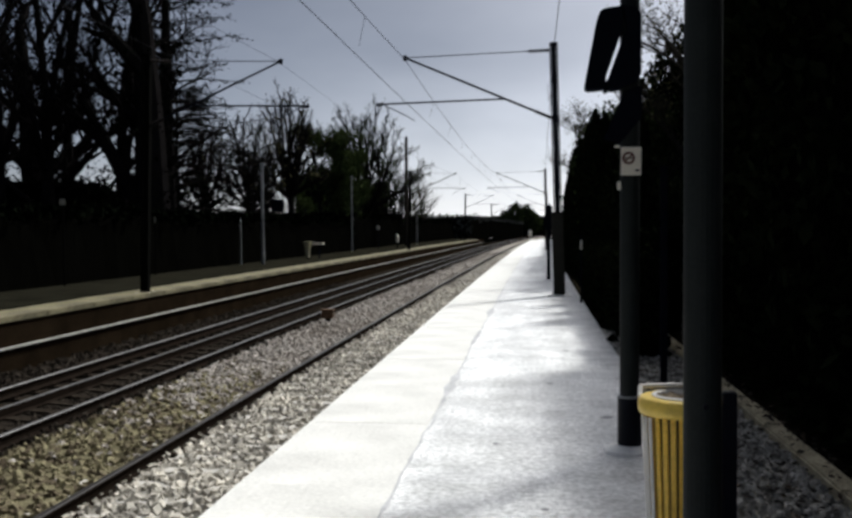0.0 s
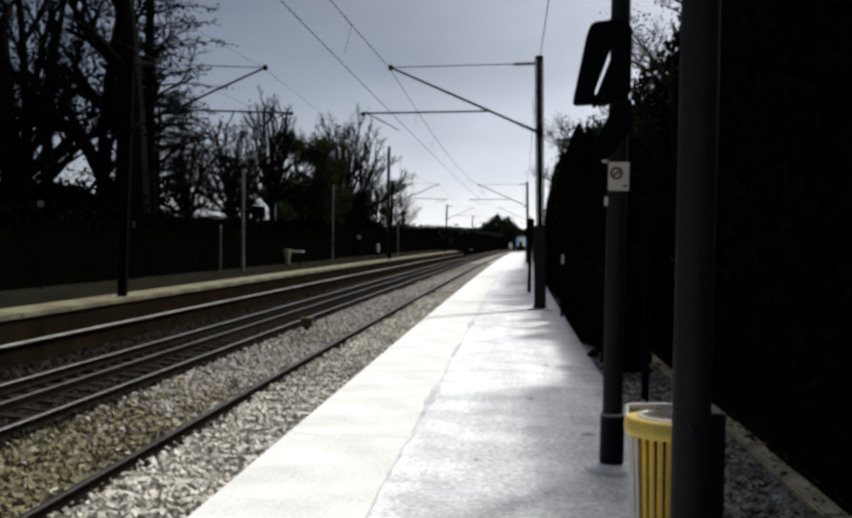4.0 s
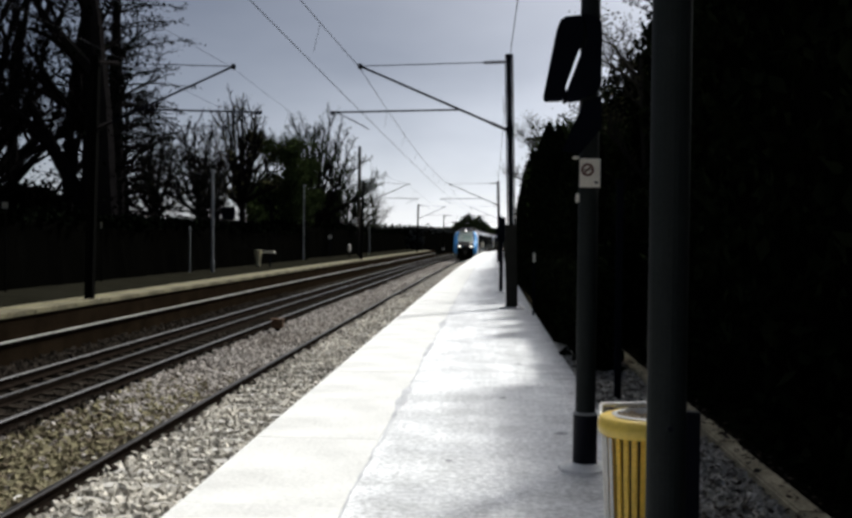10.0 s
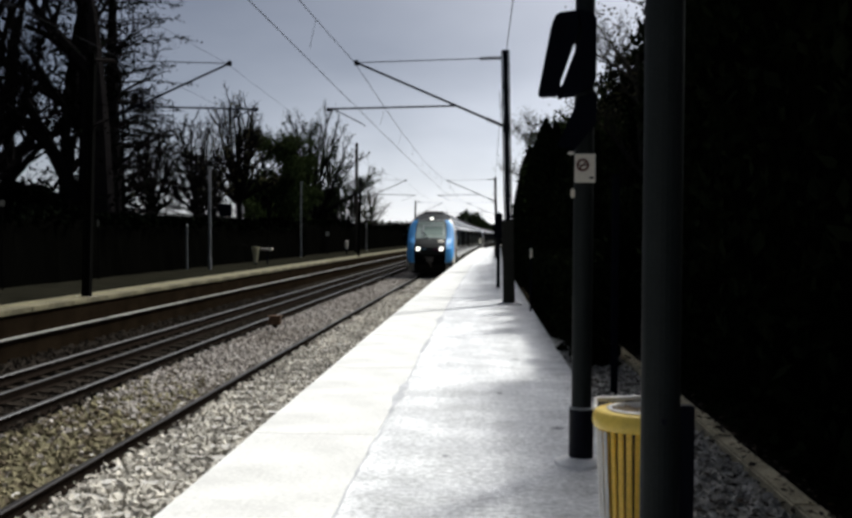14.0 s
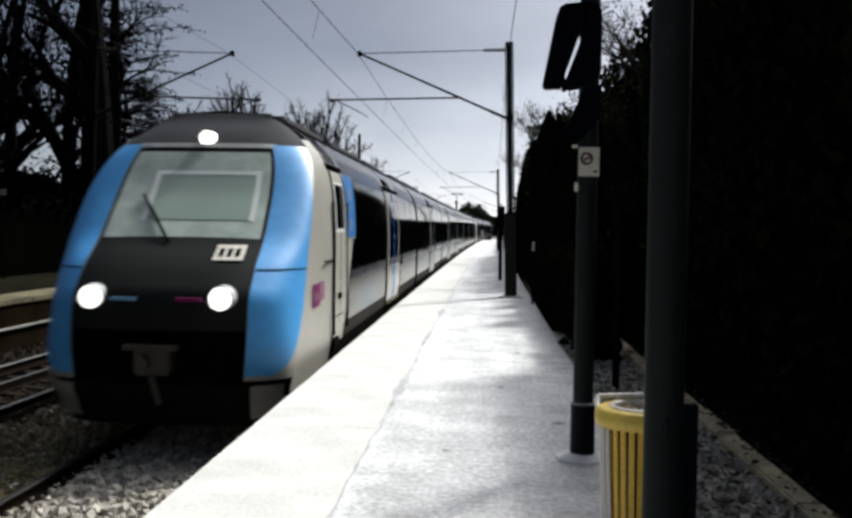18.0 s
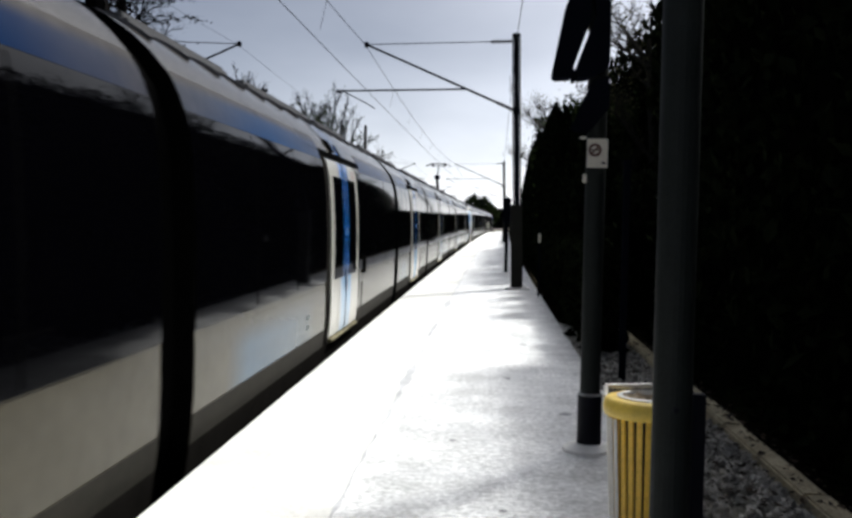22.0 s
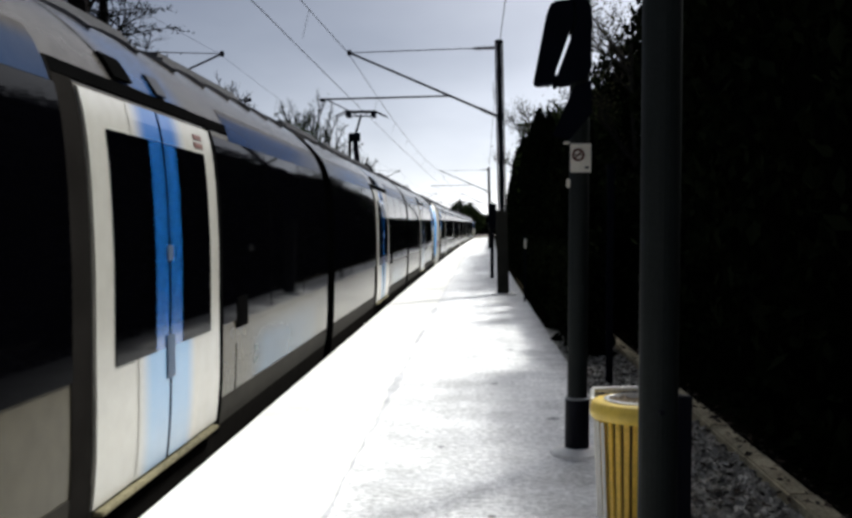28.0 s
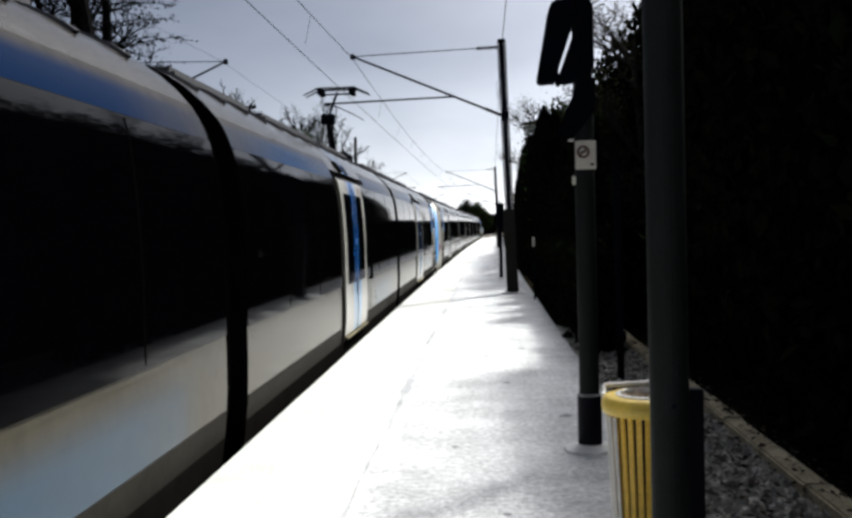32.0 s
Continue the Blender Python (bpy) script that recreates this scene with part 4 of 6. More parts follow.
def tree(name, h, r0, seed, crown, label, levels=4, leaf=None, leaves=0, leaf_size=0.07, bark=None, start=0.25, spread=0.55, kids=5, ivy=0, droop=0.0):
    """A tapered trunk with forking limbs down to twigs; leaves hang round the outer twigs."""
    r = random.Random(seed)
    t = thing(name, label, "tree", group=name.replace("_", " ") + "s")
    wood, tips = Shape(), []

    def limb(p, d, length, rad, level):
        n = 4 if level < 2 else 3
        pts, q, dirn = [p], p, d.copy()
        for k in range(n):
            dirn = (dirn + Vector((r.uniform(-1, 1), r.uniform(-1, 1), r.uniform(-0.6, 0.9) - droop * level)) * (0.10 + 0.07 * level)).normalized()
            q = q + dirn * length / n
            pts.append(q)
        sides = (8, 6, 4, 3, 3)[min(level, 4)]
        for k in range(n):
            a, b = rad * (1 - 0.7 * k / n), rad * (1 - 0.7 * (k + 1) / n)
            wood.tube(pts[k], pts[k + 1], a, b, sides, caps=False)
        if level >= levels:
            tips.extend(pts[1:])
            return
        if level >= levels - 1:
            tips.extend(pts[2:])
        lo = start if level == 0 else 0.25
        for k in range(kids + (3 if level == 0 else 0)):
            u = lo + (1 - lo) * (k + r.random() * 0.8) / (kids + (3 if level == 0 else 0))
            i = min(n - 1, int(u * n))
            base = pts[i].lerp(pts[i + 1], u * n - i)
            ang = r.uniform(0, 2 * math.pi)
            side = Vector((math.cos(ang), math.sin(ang), 0))
            up = dirn * r.uniform(0.5, 0.9) + side * r.uniform(spread, spread + 0.5) + Vector((0, 0, 0.25 - droop))
            limb(base, up.normalized(), (h * crown if level == 0 else length * 0.58) * r.uniform(0.7, 1.1) * (1.1 - 0.45 * u), rad * (0.55 - 0.22 * u), level + 1)

    limb(Vector((0, 0, -0.2)), Vector((r.uniform(-0.05, 0.05), r.uniform(-0.05, 0.05), 1)), h * 0.8, r0, 0)
    part("trunk", wood, bark or BARK, t)
    lv = Shape()
    if leaves and tips:
        pts = []
        for _ in range(leaves):
            c = r.choice(tips)
            pts.append(c + Vector((r.gauss(0, 0.3), r.gauss(0, 0.3), r.gauss(0, 0.28))))
        leaf_quads(lv, pts, leaf_size, r)
    if ivy:
        pts = [(r.gauss(0, r0 * 1.3), r.gauss(0, r0 * 1.3), h * 0.75 * r.random()) for _ in range(ivy)]
        leaf_quads(lv, pts, 0.13, r)
    if lv.v:
        part("crown", lv, leaf or LEAF, t, kind="stuff")
    return t


def put(t, x, y, z=0.0, rz=0.0, s=1.0):
    t.matrix_basis = pose(x, y, z, 0, 0, rz) @ Matrix.Scale(s, 4)
    return t


def again(t, x, y, z=0.0, rz=0.0, s=1.0):
    c = copy_thing(t, pose(x, y, z, 0, 0, rz))
    c.scale = (s, s, s)
    return c


def layered_tree(h, r0, reach, seed, label):
    """A dense tree whose limbs spread in flat, feathery tiers from a thick stem."""
    r = random.Random(seed)
    t = thing("layered_tree", label, "tree", group="layered trees")
    wood, tips = Shape(), []
    lean = [Vector((0.25 * noise.noise((k * 0.4, seed, 0)), 0.25 * noise.noise((k * 0.4, 0, seed)), -0.2 + h * k / 10)) for k in range(11)]
    for k in range(10):
        wood.tube(lean[k], lean[k + 1], r0 * (1 - 0.085 * k), r0 * (1 - 0.085 * (k + 1)), 9, caps=False)
    for i in range(112):
        u = 0.13 + 0.85 * (i // 8 + 0.45 * r.random()) / 14
        k = min(9, int(u * 10))
        p = lean[k].lerp(lean[k + 1], u * 10 - k)
        ang = i * 2.4 + r.uniform(-0.4, 0.4)
        d = Vector((math.cos(ang), math.sin(ang), r.uniform(0.1, 0.5)))
        length = reach * (1.05 - 0.55 * u) * r.uniform(0.6, 1.1)
        rad = 0.075 * (1.1 - 0.6 * u)
        for j in range(6):
            q = p + d.normalized() * length / 6
            wood.tube(p, q, rad * (1 - 0.15 * j), rad * (1 - 0.15 * (j + 1)), 4, caps=False)
            for side in (-1, 1):
                if j < 1:
                    continue
                w = Vector((-d.y * side, d.x * side, 0)).normalized() * r.uniform(0.5, 1.0) + d * r.uniform(0.5, 0.9) + Vector((0, 0, r.uniform(-0.25, 0.2)))
                e = q + w.normalized() * r.uniform(0.5, 1.3) * (1.2 - 0.1 * j)
                wood.tube(q, e, 0.018, 0.006, 3, caps=False)
                tips.append((q, e))
                for m in (0.45, 0.75):
                    c = q.lerp(e, m)
                    f = c + Vector((r.uniform(-1, 1), r.uniform(-1, 1), r.uniform(-0.35, 0.25))) * 0.45
                    wood.tube(c, f, 0.009, 0.004, 3, caps=False)
                    tips.append((c, f))
            d = d + Vector((r.uniform(-0.15, 0.15), r.uniform(-0.15, 0.15), r.uniform(-0.22, 0.08)))
            p = q
    part("trunk", wood, BARK, t)
    lv, pts = Shape(), []
    for _ in range(4600):
        a_, b_ = r.choice(tips)
        c = a_.lerp(b_, r.uniform(0.2, 1.1))
        pts.append((c.x + r.gauss(0, 0.08), c.y + r.gauss(0, 0.08), c.z + r.gauss(0, 0.05)))
    leaf_quads(lv, pts, 0.085, r)
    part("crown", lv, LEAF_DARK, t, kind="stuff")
    return t


def fan_tree(h, w, seed, label, leaf, leaves, bark, name="budding_tree", low=0.12):
    """A short trunk from which limbs rise in a wide dome, each forking into fine upright twigs."""
    r = random.Random(seed)
    t = thing(name, label, "tree", group=name.replace("_", " ") + "s")
    wood, tips = Shape(), []
    wood.tube((0, 0, -0.2), (0.05, 0, h * 0.3), h * 0.024, h * 0.018, 8, caps=False)
    wood.tube((0.05, 0, h * 0.3), (0.0, 0.1, h * 0.72), h * 0.018, h * 0.006, 7, caps=False)

    def branch(p, e, rad, level):
        n = 4
        mid = p.lerp(e, 0.5) + Vector(((e.x - p.x) * 0.15, (e.y - p.y) * 0.15, -abs(e.z - p.z) * 0.06)) + Vector((r.uniform(-1, 1), r.uniform(-1, 1), 0)) * 0.04 * (e - p).length
        pts = [p.lerp(mid, k / n).lerp(mid.lerp(e, k / n), k / n) for k in range(n + 1)]
        for k in range(n):
            wood.tube(pts[k], pts[k + 1], rad * (1 - 0.17 * k), rad * (1 - 0.17 * (k + 1)), 5 if level < 2 else 3, caps=False)
        if level == 3:
            tips.extend(pts[2:])
            return
        length = (e - p).length
        d = (e - p).normalized()
        for k in range((9, 7, 4)[level]):
            u = 0.25 + 0.72 * (k + r.random()) / (9, 7, 4)[level]
            i = min(n - 1, int(u * n))
            b = pts[i].lerp(pts[i + 1], u * n - i)
            side = Vector((r.gauss(0, 1), r.gauss(0, 1), r.gauss(0, 0.7))).normalized()
            q = b + (d * r.uniform(0.6, 1.0) + side * r.uniform(0.35, 0.8) + Vector((0, 0, 0.25))).normalized() * length * r.uniform(0.26, 0.42) * (1.15 - 0.5 * u)
            branch(b, q, max(0.014, rad * 0.45 * (1.1 - 0.4 * u)), level + 1)

    for i in range(22):
        a = i * 2.4 + r.uniform(-0.3, 0.3)
        el = radians(16 + 66 * ((i * 0.2887) % 1.0))
        k = r.uniform(0.85, 1.0)
        z0 = h * r.uniform(low, 0.4)
        branch(Vector((0, 0, z0)), Vector((w * k * math.cos(el) * math.cos(a), w * k * math.cos(el) * math.sin(a), h * 0.30 + h * 0.66 * k * math.sin(el))), h * 0.011, 0)
    part("trunk", wood, bark, t)
    if leaves:
        lv = Shape()
        leaf_quads(lv, [c + Vector((r.gauss(0, 0.12), r.gauss(0, 0.12), r.gauss(0, 0.12))) for c in (r.choice(tips) for _ in range(leaves))], 0.085, r)
        part("crown", lv, leaf, t, kind="stuff")
    return t


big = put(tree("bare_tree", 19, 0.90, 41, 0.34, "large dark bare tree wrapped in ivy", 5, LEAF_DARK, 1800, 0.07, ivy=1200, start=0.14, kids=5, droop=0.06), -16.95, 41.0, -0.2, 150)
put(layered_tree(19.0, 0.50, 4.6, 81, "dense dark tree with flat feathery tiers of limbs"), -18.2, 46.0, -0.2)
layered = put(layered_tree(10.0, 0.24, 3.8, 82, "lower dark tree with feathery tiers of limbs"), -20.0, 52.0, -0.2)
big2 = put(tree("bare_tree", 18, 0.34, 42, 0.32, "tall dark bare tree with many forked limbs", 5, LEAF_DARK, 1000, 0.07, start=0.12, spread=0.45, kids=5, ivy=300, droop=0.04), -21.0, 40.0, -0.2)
for bx_, by_, br_, bs_ in ((-19.4, 42.5, 150, 1.0), (-22.6, 38.5, 30, 0.95), (-24.2, 47.0, 75, 1.05), (-27.6, 44.0, 320, 1.1), (-31.0, 43.0, 200, 1.05),
                           (-25.0, 36.0, 300, 0.9), (-28.8, 41.0, 45, 1.0), (-33.0, 48.0, 140, 1.1), (-26.8, 40.0, 215, 0.9), (-23.6, 43.5, 130, 0.9), (-32.0, 55.0, 10, 1.1)):
    again(big2, bx_, by_, -0.2, br_, bs_)
again(big, -27.0, 50.0, -0.2, 75, 0.9)
mid_tree = put(tree("bare_tree", 9.5, 0.2, 43, 0.40, "bare tree with fine twigs and a few buds", 5, LEAF_PALE, 2600, 0.05, bark=BARK_PALE, start=0.2, kids=5), -15.8, 128.0, -0.2, 310, 0.85)
bare = put(fan_tree(11.2, 2.9, 91, "slim bare tree with a rounded twiggy crown", LEAF_PALE, 900, BARK, "bare_tree", 0.32), -15.6, 60.0, -0.2)
again(bare, -16.6, 54.5, -0.2, 90, 0.80)
again(layered, -15.9, 52.0, -0.2, 200, 0.66)
again(bare, -18.6, 52.5, -0.2, 200, 0.74)
again(bare, -16.9, 58.5, -0.2, 20, 0.5)
green = put(tree("budding_tree", 10.5, 0.2, 44, 0.42, "bushy tree in fresh green leaf", 4, LEAF, 26000, 0.085, start=0.05, kids=6), -16.4, 72.0, -0.2, 0, 1.0)
again(green, -15.6, 80.0, -0.2, 140, 0.85)
pale = put(fan_tree(13.8, 5.6, 92, "budding tree with a wide dome of feathery limbs", LEAF, 6500, BARK), -15.3, 86.0, -0.2)
again(pale, -14.4, 98.0, -0.2, 160, 0.6)
again(mid_tree, -13.7, 118.0, -0.2, 30, 1.05)
rt = put(tree("budding_tree", 7.5, 0.16, 46, 0.36, "leafy tree behind the platform hedge", 4, LEAF, 9000, 0.10, start=0.05, kids=5), 3.1, 32.0, 0, 0, 0.8)
again(rt, 3.8, 40.0, 0, 90, 0.85)
again(mid_tree, 3.4, 48.0, 0, 10, 0.9)
again(rt, 4.2, 58.0, 0, 200, 1.1)
again(mid_tree, 5.2, 31.0, 0.0, 45, 1.0)


def conifer(h, w, seed, label):
    """A narrow dark conifer: a straight stem and a ragged spindle of sprays."""
    r = random.Random(seed)
    t = thing("conifer", label, "tree", group="platform conifers")
    part("trunk", Shape().tube((0, 0, -0.1), (0, 0, h * 0.95), 0.09, 0.02, n=8), BARK, t)
    inner = Shape().lathe(0, 0, [(w * 0.55, 0.2), (w * 0.72, h * 0.3), (w * 0.6, h * 0.6), (w * 0.25, h * 0.88), (0.03, h * 0.96)], 10)
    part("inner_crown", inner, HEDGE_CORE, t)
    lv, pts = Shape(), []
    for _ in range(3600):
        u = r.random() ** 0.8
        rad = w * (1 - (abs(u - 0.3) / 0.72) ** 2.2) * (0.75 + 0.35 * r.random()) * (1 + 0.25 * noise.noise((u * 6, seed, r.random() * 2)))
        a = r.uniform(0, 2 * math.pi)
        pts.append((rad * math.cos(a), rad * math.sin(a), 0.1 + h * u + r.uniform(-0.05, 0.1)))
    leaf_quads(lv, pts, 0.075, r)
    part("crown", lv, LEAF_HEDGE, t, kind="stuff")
    return t


con = put(conifer(4.5, 0.50, 71, "narrow dark conifer in the row behind the platform hedge"), 1.95, 19.0, 0, 0, 0.9)
row = random.Random(72)
for k in range(1, 24):
    y = 19.0 + 1.72 * k + row.uniform(-0.2, 0.2)
    again(con, 1.95 + bend(y) + row.uniform(-0.1, 0.12), y, 0, row.uniform(0, 360), (0.84 if 19.0 < y < 27.0 else 1.12) * row.uniform(0.92, 1.08))
for x, y, k in ((2.7, 60.5, 1.1), (3.0, 64.0, 1.15), (3.4, 69.0, 1.2)):
    again(con, x, y, 0, 40 * y, k)

put(tree("overhanging_tree", 11.0, 0.2, 47, 0.34, "bare twiggy tree that rises behind the hedge", 5, LEAF_DARK, 1500, 0.07, start=0.45, spread=0.8, kids=5), 6.0, 30.5, 0.0, 40)
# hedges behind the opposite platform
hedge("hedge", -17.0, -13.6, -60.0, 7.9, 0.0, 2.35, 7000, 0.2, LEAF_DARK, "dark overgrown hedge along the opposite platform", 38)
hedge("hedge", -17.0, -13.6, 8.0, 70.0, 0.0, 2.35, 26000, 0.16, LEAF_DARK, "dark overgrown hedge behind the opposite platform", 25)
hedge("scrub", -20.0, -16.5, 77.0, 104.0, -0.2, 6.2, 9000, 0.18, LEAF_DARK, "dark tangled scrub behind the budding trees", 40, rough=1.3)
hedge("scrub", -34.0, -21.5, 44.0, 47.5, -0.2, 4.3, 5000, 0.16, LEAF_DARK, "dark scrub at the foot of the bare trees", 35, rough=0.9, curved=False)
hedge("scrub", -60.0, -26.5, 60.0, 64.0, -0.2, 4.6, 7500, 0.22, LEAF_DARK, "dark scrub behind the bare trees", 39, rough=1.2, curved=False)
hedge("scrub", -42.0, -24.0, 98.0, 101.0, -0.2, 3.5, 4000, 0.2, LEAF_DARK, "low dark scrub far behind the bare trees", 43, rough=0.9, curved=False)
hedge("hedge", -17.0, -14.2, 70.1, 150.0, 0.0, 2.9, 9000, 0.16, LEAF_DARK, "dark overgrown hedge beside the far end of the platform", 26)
hedge("hedge", -20.0, -12.0, 155.0, 330.0, -1.0, 4.8, 8000, 0.30, LEAF_HAZY, "distant line of scrub beside the tracks, greyed for haze", 27, rough=0.9)
hedge("hedge", 3.4, 10.0, 152.0, 330.0, -1.0, 4.6, 7000, 0.30, LEAF_HAZY, "distant scrub on the inside of the curve, greyed for haze", 28, rough=0.9)
hedge("woodland_edge", -60.0, 70.0, 345.0, 352.0, -1.2, 7.0, 9000, 0.6, LEAF_HAZY, "distant wood across the end of the line, greyed for haze", 29, rough=1.4, curved=False)


def round_tree(h, w, seed, label):
    """A far broad-crowned tree: a forked trunk in a lumpy crown of many leaf clumps."""
    r = random.Random(seed)
    t = thing("copse_tree", label, "tree", group="copse trees")
    wood = Shape().tube((0, 0, -0.2), (0, 0, h * 0.5), 0.3, 0.2, n=8)
    for k in range(6):
        a = k * 1.05 + r.random()
        wood.tube((0, 0, h * 0.35), (w * 0.6 * math.cos(a), w * 0.6 * math.sin(a), h * r.uniform(0.6, 0.9)), 0.15, 0.05, n=5)
    part("trunk", wood, BARK, t)
    lv, pts = Shape(), []
    for _ in range(2600):
        d = Vector((r.gauss(0, 1), r.gauss(0, 1), r.gauss(0, 1))).normalized()
        k = (0.55 + 0.45 * r.random()) * (1 + 0.45 * noise.noise(d * 2.2 + Vector((seed, 0, 0))))
        pts.append((d.x * w * k, d.y * w * k, h * 0.56 + d.z * h * 0.42 * k))
    leaf_quads(lv, pts, 0.42, r)
    part("crown", lv, LEAF, t, kind="stuff")
    return t


for k, (cx, cy, ch, cw) in enumerate(((-10.2, 338, 9.5, 3.0), (-7.0, 334, 12.0, 3.4), (-3.6, 337, 11.2, 3.2), (-0.6, 333, 8.4, 2.8), (-14.0, 342, 7.4, 3.2))):
    put(round_tree(ch, cw, 120 + k, "dark distant broad-crowned tree beyond the curve"), cx, float(cy), -1.2)
again(green, -30.0, 250.0, -1, 20, 0.7)
again(green, -24.0, 200.0, -1, 210, 0.6)
again(green, -20.0, 160.0, -1, 110, 0.5)


# ---------------------------------------------------------------- things on the opposite platform
def far_lamp(x, y, h, label, r=0.07):
    p = thing("lamp_post", label, "lamp post", (x, y, FZ), group="opposite platform lamp posts")
    shaft = part("shaft", Shape().lathe(0, 0, [(r * 1.3, 0), (r * 1.3, 0.5), (r, 0.55), (r * 0.8, h)], 12), GALV, p)
    part("head", Shape().box(-0.09, 0.14, -0.09, 0.09, h - 0.05, h + 0.05, bevel=0.03), GALV, shaft)
    return p


far_lamp(-12.5, 43.0, 4.6, "grey steel lamp post on the opposite platform")
far_lamp(-13.35, 69.0, 5.4, "thin grey lamp post on the opposite platform", 0.05)
far_lamp(-12.4, 100.0, 5.0, "thin grey lamp post far along the opposite platform", 0.05)
clock = thing("platform_sign", "dark platform sign on a short bracket", "sign", (-11.7, 43.0, 3.2))
part("lower_panel", Shape().box(-0.40, 0.24, -0.05, 0.05, -0.72, -0.14, bevel=0.06), STEEL, clock)
part("bracket", Shape().box(-0.78, -0.35, -0.03, 0.03, -0.45, -0.39), STEEL, clock)
pole = thing("telegraph_pole", "tall dark timber pole behind the opposite platform", "pole", (-11.6, 86.0, FZ))
part("shaft", Shape().lathe(0, 0, [(0.2, 0), (0.13, 9.8)], 10), BARK_PALE, pole)
part("cap", Shape().lathe(0, 0, [(0.15, 9.8), (0.05, 9.95)], 10), STEEL, pole)
tp = thing("signal_post", "thin grey post on the opposite platform", "post", (-13.4, 42.5, FZ))
part("shaft", Shape().lathe(0, 0, [(0.05, 0), (0.04, 2.0)], 10), GALV, tp)
part("cap", Shape().lathe(0, 0, [(0.05, 2.0), (0.02, 2.05)], 10), GALV, tp)
fb = thing("litter_bin", "pale litter bin on the opposite platform", "litter bin", (-12.45, 51.5, FZ))
part("body", Shape().lathe(0, 0, [(0.10, 0.05), (0.14, 0.45), (0.22, 0.88), (0.23, 0.92)], 16), BIN_PALE, fb)
part("foot", Shape().lathe(0, 0, [(0.12, 0.0), (0.12, 0.06)], 12), STEEL, fb)
bench = thing("bench", "pale perch bench beside the bin on the opposite platform", "bench", (-11.75, 51.6, FZ))
part("seat", Shape().box(-0.42, 0.20, -0.2, 0.2, 0.76, 0.85, bevel=0.03), SIGN_WHITE, bench)
part("leg", Shape().box(-0.1, -0.04, -0.06, 0.06, 0, 0.74), STEEL, bench)
plt = thing("platform_plate", "small white plate on a thin dark post", "sign", (-12.4, 75.0, FZ))
part("shaft", Shape().lathe(0, 0, [(0.03, 0), (0.03, 1.75)], 8), STEEL, plt)
part("plate", Shape().box(-0.13, 0.13, -0.035, -0.025, 1.55, 1.85, bevel=0.004), SIGN_WHITE, plt)
for py_, pz, w_, h_, note in ((25.8, 2.48, 0.09, 0.085, "small square pale plate on a dark post before the hedge"), (32.4, 2.03, 0.03, 0.11, "narrow pale plate on a dark post before the hedge")):
    hp = thing("hedge_plate", note, "sign", (-13.3, py_, FZ))
    part("shaft", Shape().lathe(0, 0, [(0.025, 0), (0.025, pz - FZ)], 8), SHADED_STEEL, hp)
    part("plate", Shape().box(-w_, w_, -0.04, -0.03, pz - FZ - h_, pz - FZ + h_, bevel=0.004), PLATE_DULL, hp)
wp = thing("marker_post", "short white marker post on the opposite platform", "marker", (-11.6, 80.0, FZ))
part("shaft", Shape().lathe(0, 0, [(0.06, 0), (0.06, 0.5)], 10), STEEL, wp)
part("head", Shape().lathe(0, 0, [(0.08, 0.45), (0.13, 0.7), (0.12, 1.05), (0.05, 1.15)], 12), SIGN_WHITE, wp)
stop = thing("stop_marker", "small pale stop marker far along the platform", "marker", (-2.1 + bend(140), 140.0, 0))
part("post", Shape().lathe(0, 0, [(0.06, 0), (0.06, 0.7)], 8), GALV, stop)
part("plate", Shape().box(-0.25, 0.25, -0.02, 0.02, 0.6, 1.4, bevel=0.03), SIGN_WHITE, stop)
bx = thing("trackside_cabinet", "small rusty cabinet between the tracks", "cabinet", (-5.95, 27.0, -1.04))
part("foot", Shape().box(-0.07, 0.07, -0.07, 0.07, 0, 0.16, bevel=0.01), RAIL_SIDE, bx)
part("body", Shape().box(-0.17, 0.17, -0.14, 0.14, 0.14, 0.36, bevel=0.03), RUST, bx, "rusty brown steel box")
part("lid", Shape().box(-0.20, 0.20, -0.17, 0.17, 0.36, 0.405, bevel=0.02), RUST, bx, "rusty overhanging lid")
sp = thing("short_post", "slim dark post behind the catenary mast", "post", (0.42, 31.2, 0))
part("shaft", Shape().lathe(0, 0, [(0.06, 0), (0.05, 2.3)], 10), STEEL, sp)
part("panel", Shape().box(-0.13, 0.13, -0.06, 0.06, 1.6, 2.4, bevel=0.03), STEEL, sp)


mk = thing("reflector_post", "thin dark post with a pale reflector plate", "marker", (1.0, 21.4, 0))
part("shaft", Shape().box(-0.02, 0.02, -0.02, 0.02, 0, 1.5), STEEL, mk)
part("reflector", Shape().box(-0.026, 0.026, -0.032, -0.022, 1.18, 1.38, bevel=0.004), SIGN_WHITE, mk, "pale reflector plate")


# ---------------------------------------------------------------- train
PROFILE = [(-0.60, 1.40), (0.0, 1.49), (0.4, 1.53), (1.0, 1.535), (1.6, 1.53), (2.2, 1.485), (2.5, 1.40), (2.7, 1.27), (2.9, 1.06), (3.07, 0.78), (3.17, 0.45), (3.2, 0.0)]


